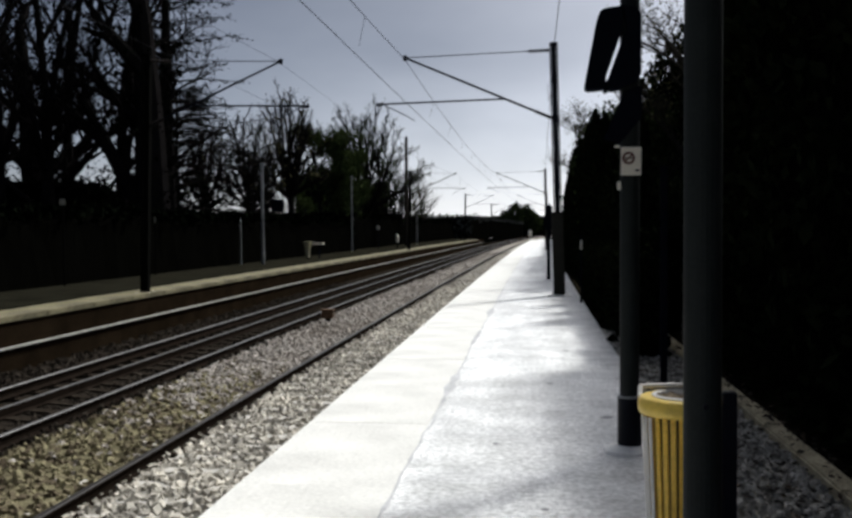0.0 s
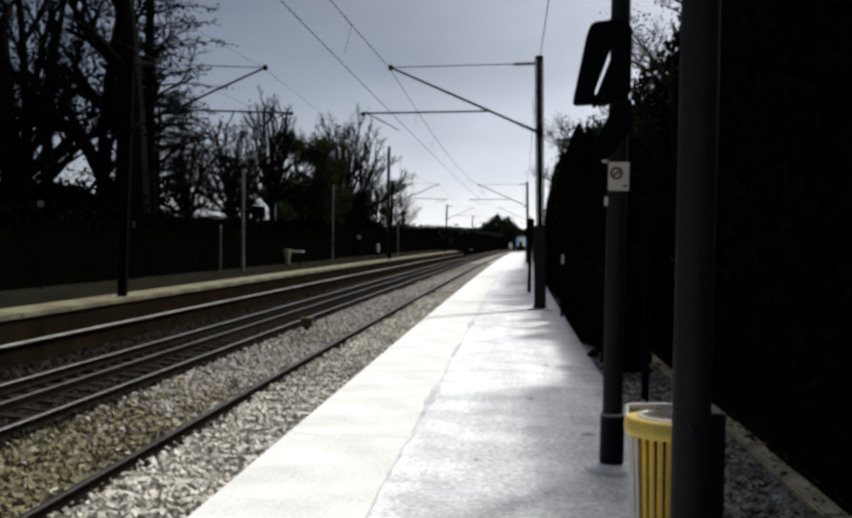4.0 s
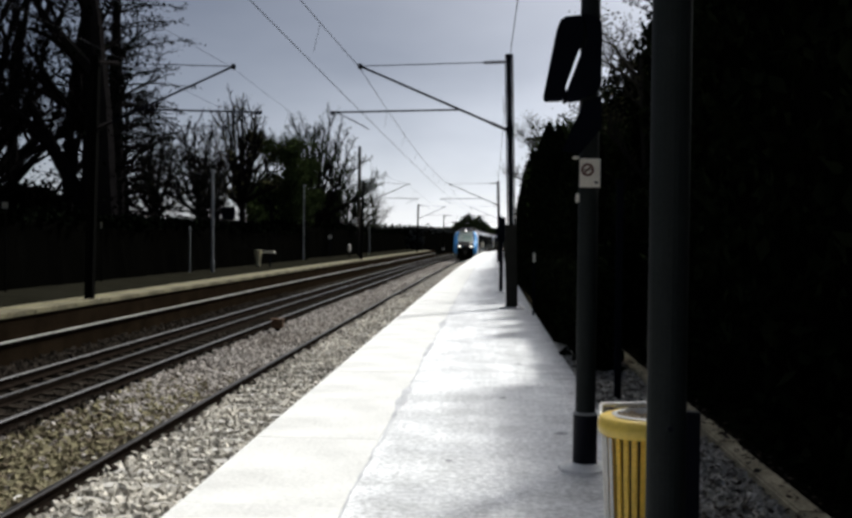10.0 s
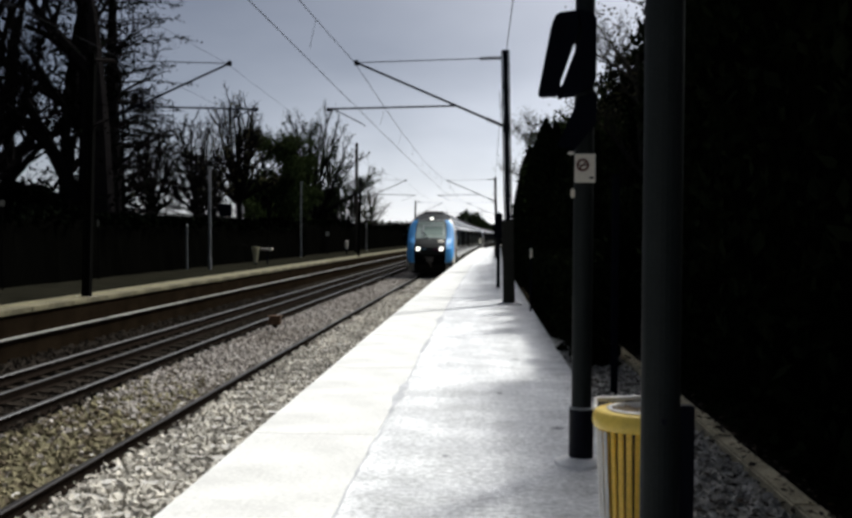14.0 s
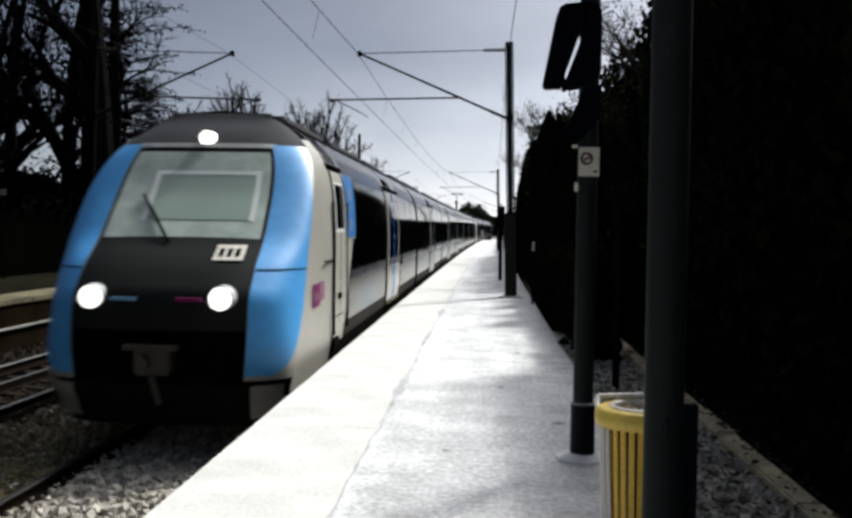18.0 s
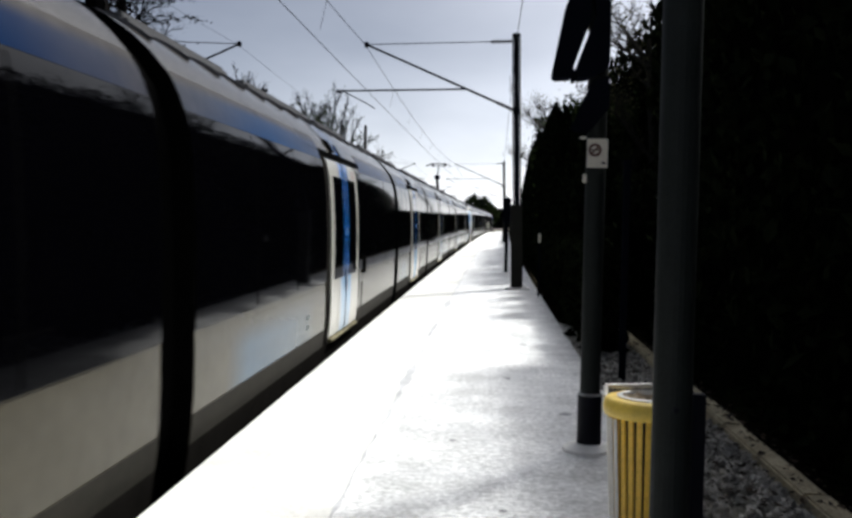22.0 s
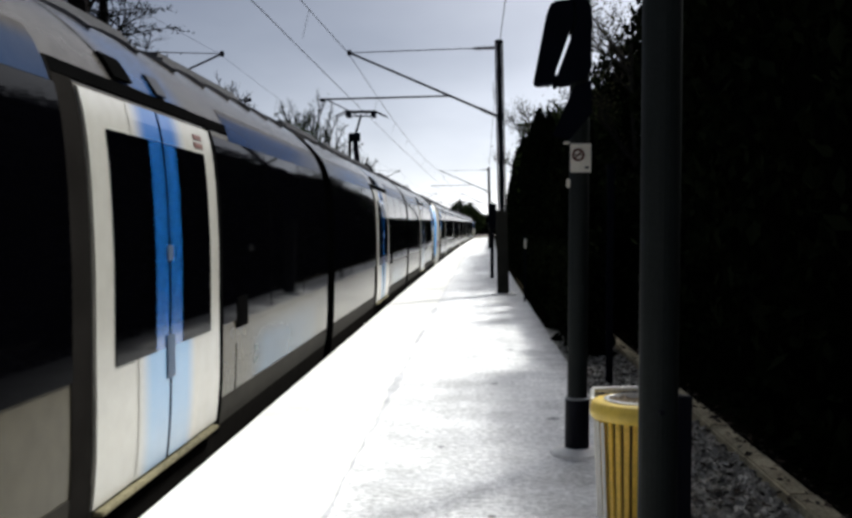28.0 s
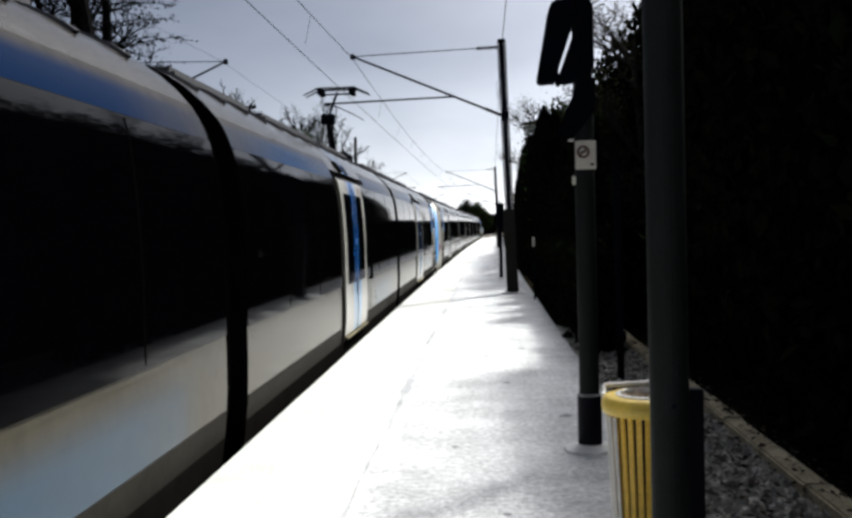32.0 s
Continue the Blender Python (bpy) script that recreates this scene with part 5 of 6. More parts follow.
def half_width(z):
    n = len(PROFILE)
    for i in range(n - 1):
        (z0, w0), (z1, w1) = PROFILE[i], PROFILE[i + 1]
        if z <= z1:
            za, wa = PROFILE[max(0, i - 1)]
            zb, wb = PROFILE[min(n - 1, i + 2)]
            h = z1 - z0
            m0 = (w1 - wa) / (z1 - za) * h if i else (w1 - w0)
            m1 = (wb - w0) / (zb - z0) * h if i < n - 2 else (w1 - w0)
            u = (z - z0) / h
            return (2 * u ** 3 - 3 * u * u + 1) * w0 + (u ** 3 - 2 * u * u + u) * m0 + (3 * u * u - 2 * u ** 3) * w1 + (u ** 3 - u * u) * m1
    return 0.0


def coated(name, shape, mats, parent, label=""):
    """A part on the curved side of a coach, shaded smooth but for its rim."""
    ob = part(name, shape, mats, parent, label, smooth=True)
    ob.data.set_sharp_from_angle(angle=radians(35))
    return ob


def side_panel(shape, y0, y1, z0, z1, off, side, slot=0, slant=0.0, rim=True):
    """A panel that lies on the coach's curved side, off metres proud of it, with its rim closed."""
    zs = steps(z0, z1, 0.09)
    outer = [[(side * (half_width(z) + off), y + slant * (z - z0), z) for z in zs] for y in (y0, y1)]
    inner = [[(side * (half_width(z) - 0.01), y + slant * (z - z0), z) for z in zs] for y in (y0, y1)]
    shape.grid(outer, slot)
    if not rim:
        return shape
    for o, i in zip(outer, inner):
        shape.grid([o, i], slot)
    for k in (0, -1):
        shape.add([outer[0][k], outer[1][k], inner[1][k], inner[0][k]], [(0, 1, 2, 3)], slot)
    return shape


def coach_body(y0, y1):
    s = Shape()
    zz = steps(-0.6, 3.0, 0.12) + [3.07, 3.12, 3.17]
    ring = [(half_width(z), z) for z in zz] + [(0.0, 3.2)] + [(-half_width(z), z) for z in zz[::-1]]
    s.grid([[(x, y, z) for x, z in ring] for y in (y0, y1)])
    for y in (y0, y1):
        s.add([(x, y, z) for x, z in ring], [tuple(range(len(ring)))])
    for i, f in enumerate(s.f):
        if len(f) == 4 and max(s.v[k][2] for k in f) > 2.45:
            s.s[i] = 1 if max(s.v[k][2] for k in f) > 3.0 else 3
        elif len(f) > 4:
            s.s[i] = 2
    return s


def door(co, yd, side, has_patch):
    coated("door", side_panel(Shape(), yd - 1.2, yd + 1.2, 0.13, 2.38, 0.022, side), DOOR_WHITE, co, "white double door with blue middle")
    part("recess", side_panel(Shape(), yd - 1.48, yd - 1.22, 0.0, 2.5, 0.008, side), TRAIN_UNDER, co, "dark door pocket edge")
    part("recess", side_panel(Shape(), yd + 1.22, yd + 1.36, 0.0, 2.5, 0.008, side), TRAIN_RUBBER, co)
    part("door_rail", side_panel(Shape(), yd - 1.46, yd + 1.9, 2.42, 2.50, 0.012, side), TRAIN_RUBBER, co, "dark sliding rail above the door")
    part("blue_panel", side_panel(Shape(), yd - 0.30, yd + 0.30, 0.862, 2.18, 0.026, side), TRAIN_BLUE, co)
    part("upper_blue_panel", side_panel(Shape(), yd - 0.55, yd + 0.5, 2.184, 2.38, 0.026, side, rim=False), DOOR_HEAD, co)
    part("lower_blue_panel", side_panel(Shape(), yd - 0.58, yd + 0.58, 0.13, 0.86, 0.026, side, rim=False), DOOR_FOOT, co)
    for a, b in ((-0.94, -0.27), (0.27, 0.94)):
        coated("door_window", side_panel(Shape(), yd + a, yd + b, 0.86, 2.18, 0.030, side), TRAIN_BLACK, co)
    part("seam", side_panel(Shape(), yd - 0.012, yd + 0.012, 0.13, 2.38, 0.031, side), TRAIN_RUBBER, co)
    for z0, z1, w in ((0.66, 0.94, 0.075), (1.42, 1.52, 0.05)):
        part("door_button", side_panel(Shape(), yd - w, yd + w, z0, z1, 0.036, side), TRAIN_BUTTON, co)
    st = Shape()
    xs = sorted((side * 1.45, side * 1.565))
    st.box(xs[0], xs[1], yd - 1.15, yd + 1.15, 0.078, 0.108, bevel=0.006)
    part("door_step", st, COPING_OLD, co, "metal door step")
    part("header_box", side_panel(Shape(), yd - 0.55, yd - 0.25, 2.53, 2.68, 0.03, side), TRAIN_RUBBER, co)
    # plain black rectangle across the lower edge of the window band
    if has_patch:
        part("black_patch", side_panel(Shape(), yd + 1.80, yd + 2.16, 0.79, 1.05, 0.016, side), TRAIN_RUBBER, co, "small black patch at the foot of the window band")
    part("panel_seam", side_panel(Shape(), yd + 1.78, yd + 1.80, 0.275, 0.66, 0.006, side), TRAIN_RUBBER, co)
    part("indicator", side_panel(Shape(), yd + 0.20, yd + 0.42, 2.53, 2.66, 0.03, side), TRAIN_BLACK, co)
    for k in range(2):
        part("notice", side_panel(Shape(), yd + 0.74, yd + 0.94, 2.22 + 0.06 * k, 2.255 + 0.06 * k, 0.028, side), SIGN_RED, co, "small dark red notice")


RIB_Z = [2.93, 2.98, 3.03, 3.08, 3.13, 3.17]
RIB_RING = [(half_width(z) + 0.03, z + 0.015) for z in RIB_Z] + [(0.0, 3.235)] + [(-half_width(z) - 0.03, z + 0.015) for z in RIB_Z[::-1]]
RIB = Shape().grid([[(x * k, y, z - (1 - k) * 0.6) for x, z in RIB_RING] for y, k in ((-0.045, 0.96), (-0.03, 1.0), (0.03, 1.0), (0.045, 0.96))]).mesh("roof_rib", TRAIN_GREY)


GAP = 0.34           # half the space between two coaches


def coach(train, name, y0, y1, yd, label, band0=None, band1=None, flash=0):
    """One coach of the train; y0 and y1 are its ends measured back from the first door, yd its door, flash the half with the blue flash."""
    mid = (y0 + y1) / 2
    a, b, d = y0 - mid + GAP, y1 - mid - GAP, yd - mid
    s = coach_body(a, b)
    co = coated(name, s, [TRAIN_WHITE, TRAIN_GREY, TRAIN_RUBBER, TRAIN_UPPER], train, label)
    ba, bb = (a + 0.004 if band0 is None else band0 - mid), (b - 0.004 if band1 is None else band1 - mid)
    for side in (1, -1):
        door(co, d, side, b - a > 11.0)
        for n, (p0, p1) in enumerate(((ba, d - 1.47), (d + 1.37, bb))):
            coated("window_band", side_panel(Shape(), p0, p1, 0.86, 2.36, 0.010, side), TRAIN_BLACK, co, "continuous black window band")
            L = p1 - p0
            if L > 2:
                if n == flash:
                    coated("blue_flash", side_panel(Shape(), p0, p1, 0.275, 0.80, 0.003, side, rim=False), FLASH, co, "soft sprayed blue flash")
                    q = p0 + 1.09 if flash else p1 - 1.2
                    for z in (0.40, 0.51):
                        part("painted_number", side_panel(Shape(), q, q + 0.12, z, z + 0.05, 0.006, side), NUMBER, co, "small pale painted number")
                for k in (1, 2):
                    part("window_joint", side_panel(Shape(), p0 + L * k / 3 - 0.008, p0 + L * k / 3 + 0.008, 0.88, 2.34, 0.013, side), TRAIN_RUBBER, co)
        coated("upper_flash", side_panel(Shape(), d - 0.45, d + 0.95, 2.51, 2.98, 0.005, side, slant=-0.5, rim=False), ROOF_FLASH, co, "blue flash above the door")
        for q0, q1, paint in ((d + 1.9, bb, STRIPE), (ba, d - 1.5, STRIPE_END)):
            if q1 - q0 > 1.0:
                coated("upper_stripe", side_panel(Shape(), q0, q1, 2.365, 2.64, 0.004, side, rim=False), paint, co, "blue stripe that fades along the coach")
        part("sill_band", side_panel(Shape(), a, b, 0.06, 0.27, 0.006, side), TRAIN_SILL, co, "dark lower sill")
        part("skirt", side_panel(Shape(), a, b, -0.58, 0.06, 0.006, side), TRAIN_UNDER, co, "sooty dark skirt")
    for u0, u1 in ((0.08, 0.30), (0.36, 0.64), (0.70, 0.92)):
        part("roof_box", Shape().box(-0.62, 0.62, a + (b - a) * u0, a + (b - a) * u1, 3.0, 3.27, bevel=0.05), TRAIN_GREY, co, "grey roof box")
    for y in steps(a + 0.5, b - 0.5, 0.9):
        o = new("roof_rib", RIB)
        o.parent = co
        o.location = (0, y, 0)
    un = Shape().box(-1.25, 1.25, a + 0.3, b - 0.3, -0.75, -0.55)
    for y in (a + 0.3, b - 0.3):
        for dx in (-0.75, 0.75):
            un.tube((dx - 0.06, y, RAIL_Z + 0.43), (dx + 0.06, y, RAIL_Z + 0.43), 0.43, n=20)
    part("bogie", un, TRAIN_UNDER, co)
    return co, mid


def bellows(co, y, sgn):
    s = Shape()
    ring = [(w - 0.12, z) for z, w in PROFILE if w > 0.2] + [(-(w - 0.12), z) for z, w in PROFILE[::-1] if w > 0.2]
    rows = []
    for k in range(5):
        rows.append([(x * (1.0 if k % 2 else 0.96), y + sgn * GAP * k / 4, z) for x, z in ring])
    s.grid(rows)
    part("bellows", s, TRAIN_RUBBER, co, "black rubber bellows")


# height, how far the middle and the flank of the cab front lie behind its tip
NOSE = [(-0.7, 0.35, 0.75), (-0.2, 0.06, 0.5), (0.3, 0.0, 0.62), (0.85, 0.02, 0.9), (1.2, 0.38, 1.05), (1.5, 0.85, 1.2), (2.05, 1.38, 1.62), (2.65, 1.85, 2.2), (2.85, 2.1, 2.45), (3.05, 2.45, 2.58), (3.2, 2.6, 2.6)]


def nose_point(u, z, sgn):
    """The cab's front skin: u runs across it from -1 to 1, z up. It leans back above the lamps and rounds into the sides."""
    back, edge = 0.0, 0.0
    for (z0, b0, e0), (z1, b1, e1) in zip(NOSE, NOSE[1:]):
        if z <= z1:
            k = (z - z0) / (z1 - z0)
            back, edge = b0 + (b1 - b0) * k, e0 + (e1 - e0) * k
            break
    w = half_width(min(z, 3.1))
    a = min(1.0, abs(u))
    x = 0.95 * w * (1.25 * a - 0.25 * a ** 4)
    y = back + (edge - back) * a ** 3.2
    return (math.copysign(x, u), sgn * y, z)


def cab(co, y, sgn, lit):
    """The streamlined cab at the end of a unit; sgn 1 where the train lies towards +y of its tip."""
    def skin(u0, u1, z0, z1, off=0.0, nu=10, nz=10):
        rows = []
        for i in range(nz + 1):
            z = z0 + (z1 - z0) * i / nz
            row = []
            for j in range(nu + 1):
                u = u0 + (u1 - u0) * j / nu
                px, py, pz = nose_point(u, z, sgn)
                row.append((px * (1 + off * 0.4), y + py - sgn * off, pz))
            rows.append(row)
        return Shape().grid(rows)

    def white_side(s):
        rows = []
        for i in range(21):
            z = -0.5 + 3.3 * i / 20
            px, py, pz = nose_point(s * 1.0, z, sgn)
            rows.append([(px, y + py, pz), (px / 0.95, y + sgn * 2.62, pz)])
        return Shape().grid(rows)

    def fairing(s):
        rows = []
        for i in range(29):
            z = 0.0 + 2.68 * i / 28
            f = 1.0
            if z < 0.6:
                f = 0.5 + 0.5 * math.sqrt(max(0.0, 1 - ((0.6 - z) / 0.6) ** 2))
            if z > 1.7:
                f = 1.0 - 0.38 * ((z - 1.7) / 0.98) ** 1.6
            row = []
            for j in range(13):
                u = s * (front + (1.0 - front) * f * j / 12)
                px, py, pz = nose_point(u, z, sgn)
                row.append((px * 1.008, y + py - sgn * 0.014, pz))
            rows.append(row)
        return Shape().grid(rows)

    front = 0.56
    part("windscreen", skin(-front + 0.03, front - 0.03, 1.50, 2.58, 0.012, 14, 10), WINDSCREEN, co, "green raked windscreen, paled for reflected sky", smooth=True)
    part("sun_blind", skin(-0.26, 0.42, 1.72, 2.28, 0.02, 8, 6), BLIND, co, "pale sun blind behind the glass", smooth=True)
    part("cab_mask", skin(-front, front, 0.50, 2.68, 0.0, 16, 18), TRAIN_MASK, co, "black front mask", smooth=True)
    part("lower_front", skin(-front - 0.06, front + 0.06, -0.1, 0.50, -0.05, 14, 5), TRAIN_RUBBER, co, "black coupler surround", smooth=True)
    part("snow_plough", skin(-0.86, 0.86, -0.62, -0.1, -0.1, 14, 5), TRAIN_UNDER, co, "sooty grey snow plough", smooth=True)
    for s in (-1, 1):
        part("cab_corner", skin(s * front, s * 1.0, -0.05, 2.68, 0.002, 12, 20), TRAIN_CAB, co, "white cab corner", smooth=True)
        part("fairing_joint", skin(s * (front + 0.01), s * 0.99, 1.15, 1.165, 0.022, 12, 1), TRAIN_RUBBER, co)
        part("side_fairing", fairing(s), TRAIN_FAIRING, co, "bright blue side fairing with a rounded foot", smooth=True)
        part("white_fairing", white_side(s), TRAIN_CAB, co, "white painted cab side", smooth=True)
        lp = nose_point(s * 0.40, 0.86, sgn)
        hl = Shape()
        hl.tube((lp[0], y + lp[1] - sgn * 0.075, lp[2]), (lp[0] + s * 0.01, y + lp[1] + sgn * 0.06, lp[2]), 0.135, 0.145, n=28)
        part("headlamp", hl, LENS if lit else GALV, co, "clear round headlamp lens" if lit else "unlit headlamp")
        if lit:
            part("lamp_bulb", Shape().tube((lp[0], y + lp[1] - sgn * 0.09, lp[2] - 0.005), (lp[0], y + lp[1] - sgn * 0.07, lp[2] - 0.005), 0.122, n=28), LAMP_ON, co, "lit round headlamp")
        wp_ = nose_point(s * 0.20, 0.84, sgn)
        part("marking", Shape().box(wp_[0] - 0.14, wp_[0] + 0.14, y + wp_[1] - 0.02 - 0.01 * sgn, y + wp_[1] + 0.02, 0.82, 0.86), TRAIN_MAGENTA if s > 0 else TRAIN_PALE, co)
    part("roof_cap", skin(-1.0, 1.0, 2.68, 3.16, 0.0, 20, 8), CAP, co, "black roof front", smooth=True)
    tp_ = nose_point(0.0, 2.76, sgn)
    part("top_lamp", Shape().tube((0, y + tp_[1] - sgn * 0.1, 2.76), (0, y + tp_[1] + sgn * 0.08, 2.76), 0.10, n=16), LAMP_ON if lit else GALV, co)
    part("blind_frame", skin(-0.30, 0.46, 2.28, 2.33, 0.024, 8, 1), TRAIN_FRAME, co, "pale frame of the blind")
    part("blind_frame", skin(-0.30, -0.26, 1.70, 2.28, 0.024, 1, 6), TRAIN_FRAME, co)
    part("blind_frame", skin(0.42, 0.46, 1.70, 2.28, 0.024, 1, 6), TRAIN_FRAME, co)
    part("brow_trim", skin(-0.60, 0.60, 2.64, 2.70, 0.012, 14, 1), GALV, co, "pale trim above the windscreen")
    part("front_panel", skin(0.27, 0.46, 1.26, 1.43, 0.03, 4, 3), SIGN_WHITE, co, "small white panel with dark bars")
    for k in range(3):
        part("dark_bar", skin(0.295 + 0.052 * k, 0.325 + 0.052 * k, 1.30, 1.39, 0.042, 1, 2), STEEL, co)
    for s in (-1, 1):
        part("plough_corner", skin(s * 0.62, s * 0.93, -0.52, -0.12, -0.06, 6, 5), PLOUGH, co, "dusty grey plough corner", smooth=True)
    cp = Shape()
    cy = y - sgn * 0.12
    cp.box(-0.20, 0.20, min(cy, cy + sgn * 0.3), max(cy, cy + sgn * 0.3), 0.02, 0.32, bevel=0.03)
    cp.box(-0.30, 0.30, cy - 0.05, cy + 0.05, 0.30, 0.36, bevel=0.01)
    cp.tube((0.02, cy - sgn * 0.04, 0.02), (0.10, cy - sgn * 0.02, -0.28), 0.035, n=8)
    cp.tube((-0.07, cy - sgn * 0.10, 0.16), (-0.07, cy, 0.16), 0.07, n=12)
    part("coupler", cp, CAB_METAL, co, "automatic coupler")
    wi = Shape()
    a0, a1 = nose_point(-0.06, 1.46, sgn), nose_point(-0.34, 2.02, sgn)
    wi.tube((a0[0], y + a0[1] - sgn * 0.04, 1.46), (a1[0], y + a1[1] - sgn * 0.05, 2.02), 0.02, n=5)
    part("wiper", wi, TRAIN_RUBBER, co)


def cab_side(co, y, sgn):
    """Cab door, grab rails and painted marks behind the nose at y."""
    for side in (1, -1):
        a, b = sorted((y + sgn * 2.66, y + sgn * 3.6))
        e0, e1 = sorted((y + sgn * 2.64, y + sgn * 3.66))
        part("cab_side_panel", side_panel(Shape(), e0, e1, 0.28, 2.42, 0.005, side), TRAIN_CAB, co, "white painted panel round the cab door")
        u0, u1 = sorted((y + sgn * 3.66, y + sgn * 4.59))
        part("cab_upper_panel", side_panel(Shape(), u0, u1, 1.48, 2.42, 0.014, side), TRAIN_CAB, co, "white painted panel under the badge")
        part("cab_door", side_panel(Shape(), a, b, 0.05, 2.40, 0.010, side), TRAIN_CAB, co, "white cab door")
        part("window_frame", side_panel(Shape(), a + 0.10, b - 0.10, 1.58, 2.27, 0.013, side), TRAIN_FRAME, co, "pale frame of the cab door window")
        part("cab_window", side_panel(Shape(), a + 0.15, b - 0.15, 1.63, 2.23, 0.016, side), TRAIN_BLACK, co)
        part("window_bar", side_panel(Shape(), (a + b) / 2 + sgn * 0.08, (a + b) / 2 + sgn * 0.12, 1.63, 2.23, 0.019, side), TRAIN_GREY, co)
        part("door_rib", side_panel(Shape(), (a + b) / 2 - 0.012, (a + b) / 2 + 0.012, 0.30, 1.56, 0.014, side), TRAIN_SILL, co)
        part("kick_line", side_panel(Shape(), a + 0.12, b - 0.12, 0.42, 0.44, 0.014, side), TRAIN_SILL, co)
        for q in (2.98, 3.36):
            part("roof_joint", side_panel(Shape(), y + sgn * q - 0.02, y + sgn * q + 0.02, 2.52, 3.06, 0.012, side), TRAIN_RUBBER, co)
        xs = sorted((side * 1.40, side * 1.56))
        part("cab_step", Shape().box(xs[0], xs[1], min(y + sgn * 2.62, y + sgn * 3.0), max(y + sgn * 2.62, y + sgn * 3.0), 0.02, 0.14, bevel=0.01), TRAIN_UNDER, co, "dark cab step")
        for q in (a, b):
            part("door_joint", side_panel(Shape(), q - 0.015, q + 0.015, 0.05, 2.4, 0.014, side), TRAIN_RUBBER, co)
        part("rain_gutter", side_panel(Shape(), a - 0.1, b + 0.12, 2.44, 2.50, 0.03, side), TRAIN_RUBBER, co)
        for q in (a - 0.13, b + 0.13):
            part("grab_rail", Shape().tube((side * 1.555, q, 0.2), (side * 1.53, q, 2.0), 0.022, n=6), STEEL, co)
        part("handle", side_panel(Shape(), a + 0.25, a + 0.45, 0.66, 0.74, 0.04, side), TRAIN_RUBBER, co)
        f0, f1 = sorted((y + sgn * 3.70, y + sgn * 4.58))
        w0, w1 = sorted((y + sgn * 2.95, y + sgn * 3.60))
        part("cab_sweep", side_panel(Shape(), w0, w1, 0.28, 1.48, 0.013, side, slant=sgn * 0.60), TRAIN_CAB, co, "white sweep behind the cab door")
        bd = Shape()
        rows = []
        for i in range(25):
            z = 1.50 + 0.92 * i / 24
            e = min(z - 1.50, 2.42 - z)
            cut = 0.12 - math.sqrt(max(0.0, 0.12 ** 2 - (0.12 - e) ** 2)) if e < 0.12 else 0.0
            rows.append([(side * (half_width(z) + 0.020), q, z) for q in (f0 + cut, (f0 + f1) / 2, f1 - cut)])
        part("blue_badge", bd.grid(rows), BADGE_BLUE, co, "rounded blue badge with white strokes", smooth=True)
        for z0, z1 in ((1.60, 1.78), (1.88, 1.95), (2.04, 2.22)):
            part("badge_stroke", side_panel(Shape(), f0 + 0.3, f0 + 0.44, z0, z1, 0.025, side, slant=0.35), TRAIN_CAB, co)
        for p0, p1, z0, z1, off, paint, note in ((1.30, 1.74, 0.66, 0.94, 0.012, TRAIN_MAGENTA, "magenta painted mark"), (1.62, 2.02, 0.72, 0.96, 0.006, TRAIN_PINK, "faded pink echo of the mark")):
            rows = []
            for i in range(7):
                z = z0 + (z1 - z0) * i / 6
                px, py, pz = nose_point(side, z, sgn)
                cut = 0.05 if i in (0, 6) else 0.0
                rows.append([(px * (1 + (q - abs(py)) / (2.62 - abs(py)) / 19) + side * off, y + sgn * q, z) for q in (p0 + 0.12 * (z - z0), (p0 + p1) / 2, p1 - cut)])
            part("painted_mark", Shape().grid(rows), paint, co, note)
        for k in range(3):
            px, py, pz = nose_point(side, 0.78, sgn)
            rows = [[(px * (1 + (q - abs(py)) / (2.62 - abs(py)) / 19) + side * 0.016, y + sgn * q, z) for q in (1.36 + 0.12 * k, 1.42 + 0.12 * k)] for z in (0.74, 0.84)]
            part("mark_stroke", Shape().grid(rows), TRAIN_PINK, co)
        part("band_line", side_panel(Shape(), min(y + sgn * 1.9, y + sgn * 2.7), max(y + sgn * 1.9, y + sgn * 2.7), 1.19, 1.21, 0.006, side), TRAIN_RUBBER, co)


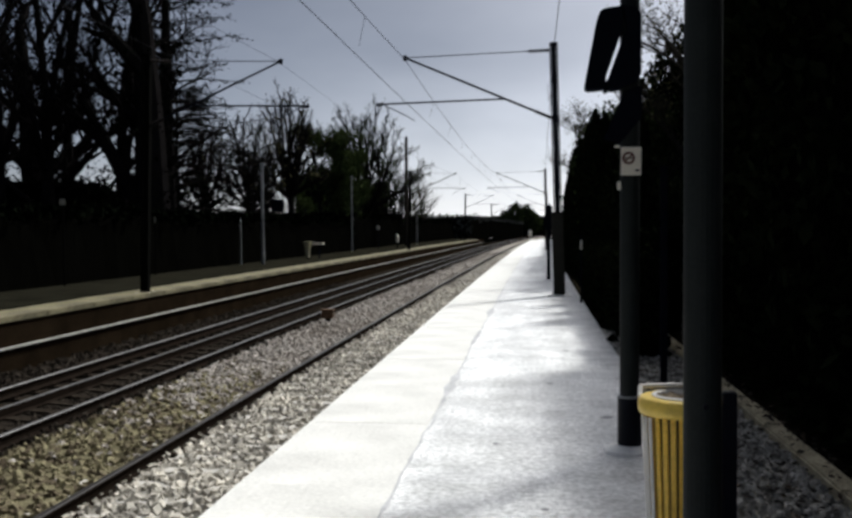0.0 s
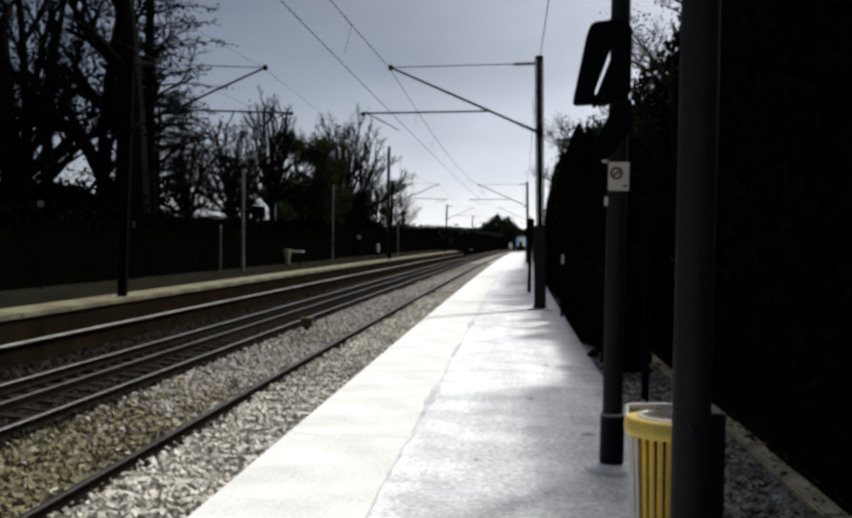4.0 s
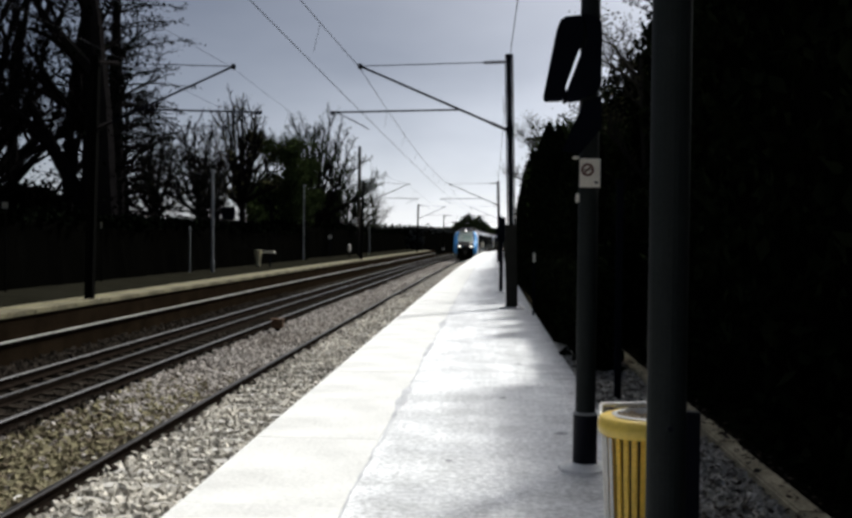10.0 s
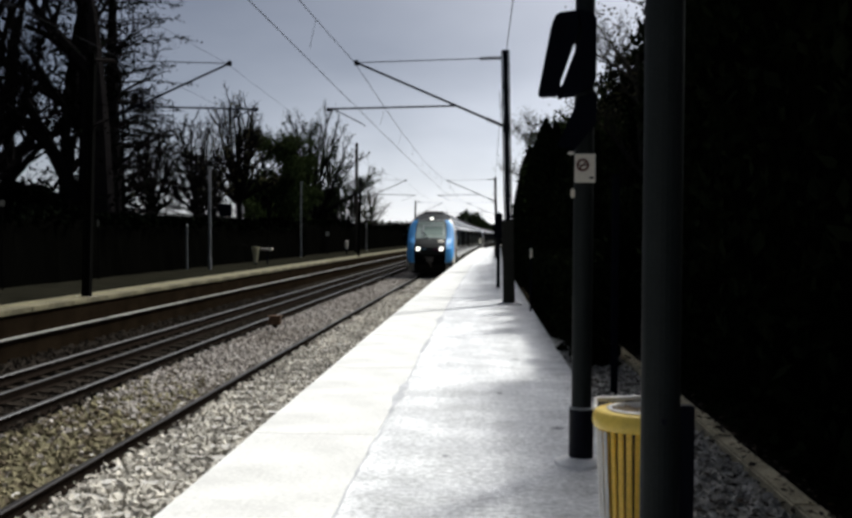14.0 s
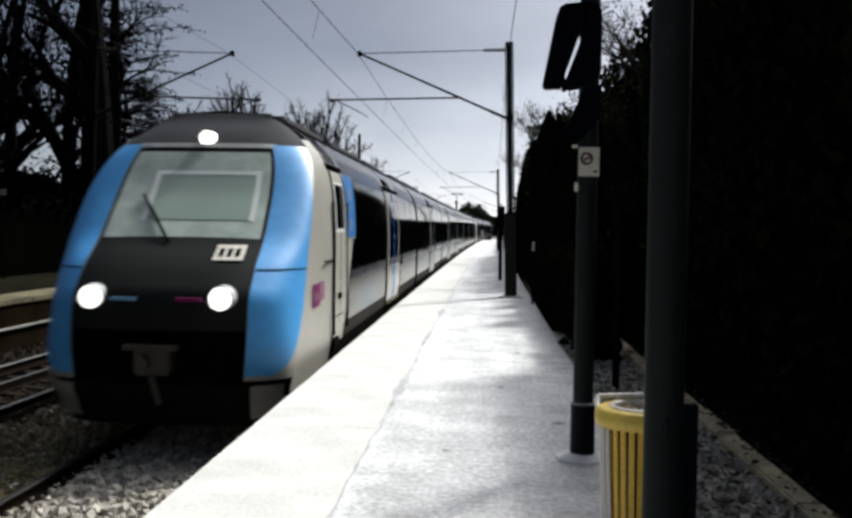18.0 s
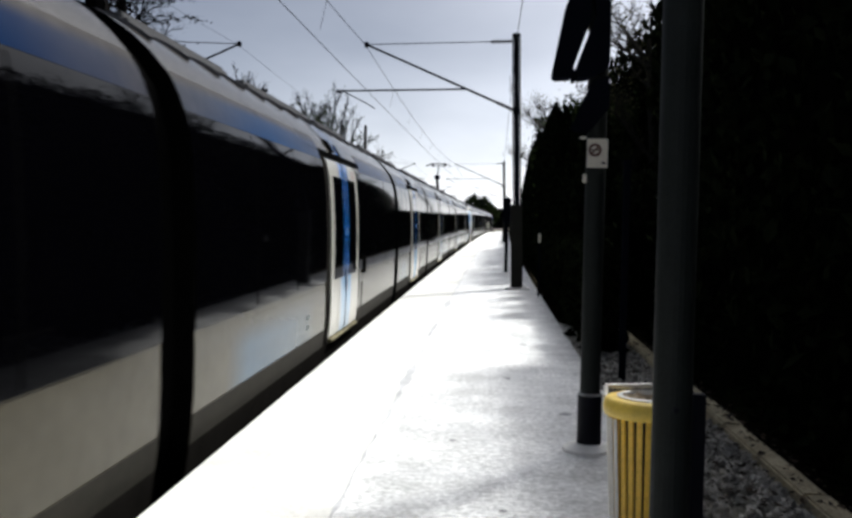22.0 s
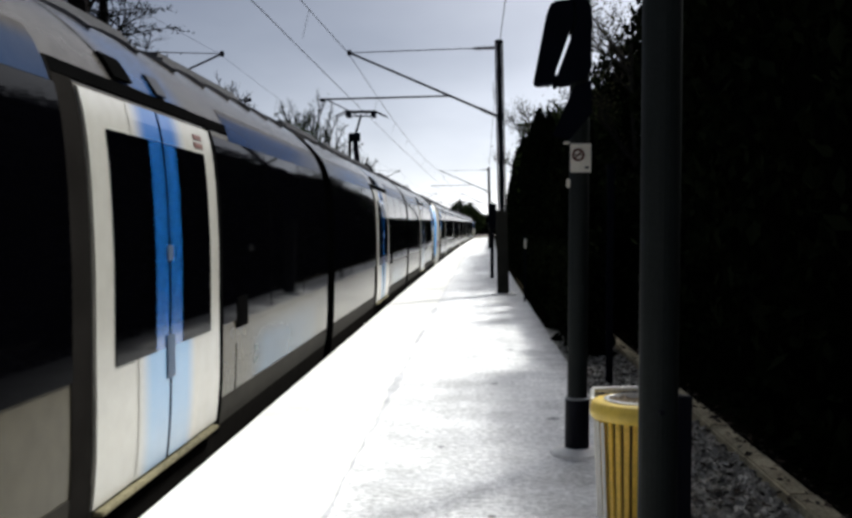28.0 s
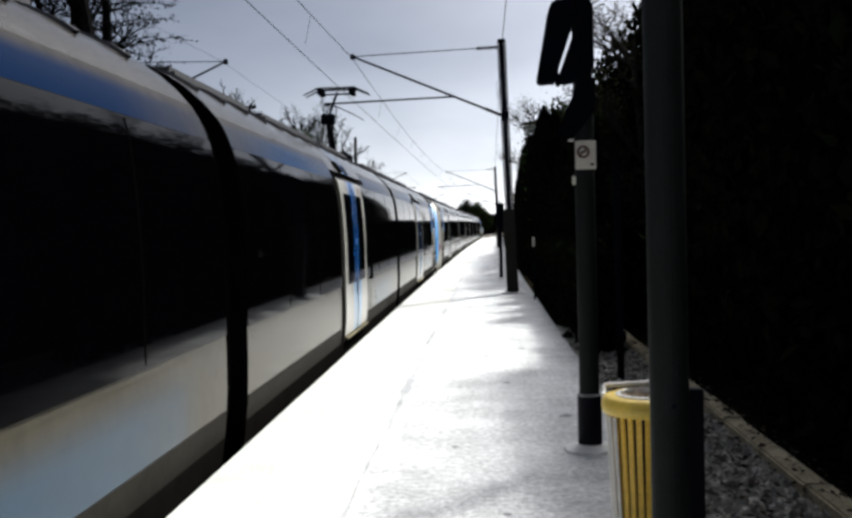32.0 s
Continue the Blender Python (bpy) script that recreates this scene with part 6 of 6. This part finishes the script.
def pantograph(co, y):
    pn = Shape()
    base, knee, head = Vector((0, y - 0.9, 3.5)), Vector((0, y - 1.55, 4.20)), Vector((0, y - 0.1, 5.0))
    for dx in (-0.35, 0.35):
        pn.tube((dx, y - 1.3, 3.42), (dx, y - 0.5, 3.42), 0.035, n=6)
        for yy in (y - 1.3, y - 0.5):
            pn.tube((dx, yy, 3.1), (dx, yy, 3.42), 0.06, 0.05, n=8)
    for yy in (y - 1.3, y - 0.9, y - 0.5):
        pn.tube((-0.35, yy, 3.44), (0.35, yy, 3.44), 0.03, n=6)
    part("pantograph", pn, STEEL, co, "raised dark pantograph on the roof")
    part("pantograph_arm", Shape().tube(base, knee, 0.09, 0.07, n=8), STEEL, co)
    part("pantograph_knee", Shape().tube(knee + Vector((-0.15, 0, 0)), knee + Vector((0.15, 0, 0)), 0.13, n=12), STEEL, co)
    part("pantograph_arm", Shape().tube(knee, head, 0.035, n=6), STEEL, co)
    for dy in (-0.18, 0.18):
        hd = Shape().tube((-0.45, y - 0.1 + dy, 5.10), (0.45, y - 0.1 + dy, 5.10), 0.026, n=6)
        for s in (-1, 1):
            hd.tube((s * 0.45, y - 0.1 + dy, 5.10), (s * 0.8, y - 0.1 + dy, 4.94), 0.024, 0.014, n=6)
            hd.box(s * 0.38 - 0.06, s * 0.38 + 0.06, y - 0.1 + dy - 0.06, y - 0.1 + dy + 0.06, 4.94, 5.10)
        part("contact_strip", hd, STEEL, co)
    fr = Shape()
    for s in (-0.42, 0.42):
        fr.tube((s, y - 0.28, 4.98), (s, y + 0.08, 4.98), 0.022, n=6)
    fr.tube((-0.42, y - 0.1, 4.97), (0.42, y - 0.1, 4.97), 0.024, n=6)
    part("head_frame", fr, STEEL, co)


# seven coaches to a unit: ends and doors measured back from the first door
ENDS = [-10.6, 6.9, 21.3, 35.4, 44.8, 58.8, 73.0, 90.5]
DOORS = [0.0, 14.3, 28.3, 40.1, 51.8, 65.9, 79.9]
UNIT = 101.2
TRAIN = thing("train", "blue, white and black electric commuter train", "train")
COACHES = []
for u in range(2):
    for k in range(7):
        o = u * UNIT
        e0, e1 = ENDS[k] + o, ENDS[k + 1] + o
        first, last = k == 0, k == 6
        b0 = e0 + (2.6 if first else 0.0)
        b1 = e1 - (2.6 if last else 0.0)
        co, mid = coach(TRAIN, "driving_coach" if first or last else "coach", b0 - (GAP if first else 0), b1 + (GAP if last else 0), DOORS[k] + o,
                        "cream and blue driving coach with a raked cab" if first or last else "cream coach with a black window band and blue doors",
                        band0=(e0 + 4.05 if first else None), band1=(e1 - 4.05 if last else None), flash=0 if k < 4 else 1)
        if first:
            cab(co, e0 - mid, 1, u == 0)
            cab_side(co, e0 - mid, 1)
        if last:
            cab(co, e1 - mid, -1, False)
            cab_side(co, e1 - mid, -1)
            pantograph(co, 74.6 + o - mid)
        if not last:
            bellows(co, e1 - mid - GAP, 1)
        if not first:
            bellows(co, e0 - mid + GAP, -1)
        COACHES.append((co, mid))

# where the first door stands along the line, second by second
RUN = [(0, 440), (2, 350), (3.5, 290), (5.5, 219), (6, 206), (7, 183), (8, 163), (9, 145), (10, 128), (11, 110), (12, 92), (13, 80), (14, 70), (14.5, 63.5),
       (16.5, 39.6), (17, 33.2), (17.5, 26.9), (18, 21.0), (18.5, 15.8), (19, 10.75), (19.5, 5.94), (20, 1.5), (20.5, -2.9), (21, -7.3), (21.5, -11.2), (22, -15.0),
       (22.5, -18.5), (23, -22.13), (23.5, -25.4), (24, -27.3), (24.5, -31.2), (25, -34.0), (25.5, -36.6), (27.5, -44.0), (28, -45.46), (28.5, -46.5), (29, -47.5),
       (29.5, -48.35), (30, -49.0), (30.5, -49.6), (31, -50.1), (31.5, -50.6), (32, -51.0)]


def motions():
    """The train runs in along the curve, slows beside the platform and stops."""
    walk(TRAIN, [(t, pose(AXIS, s, 0)) for t, s in RUN])
    for co, mid in COACHES:
        walk(co, [(t, pose(bend(s + mid), mid, 0, 0, 0, swing(s + mid))) for t, s in RUN])


motions()
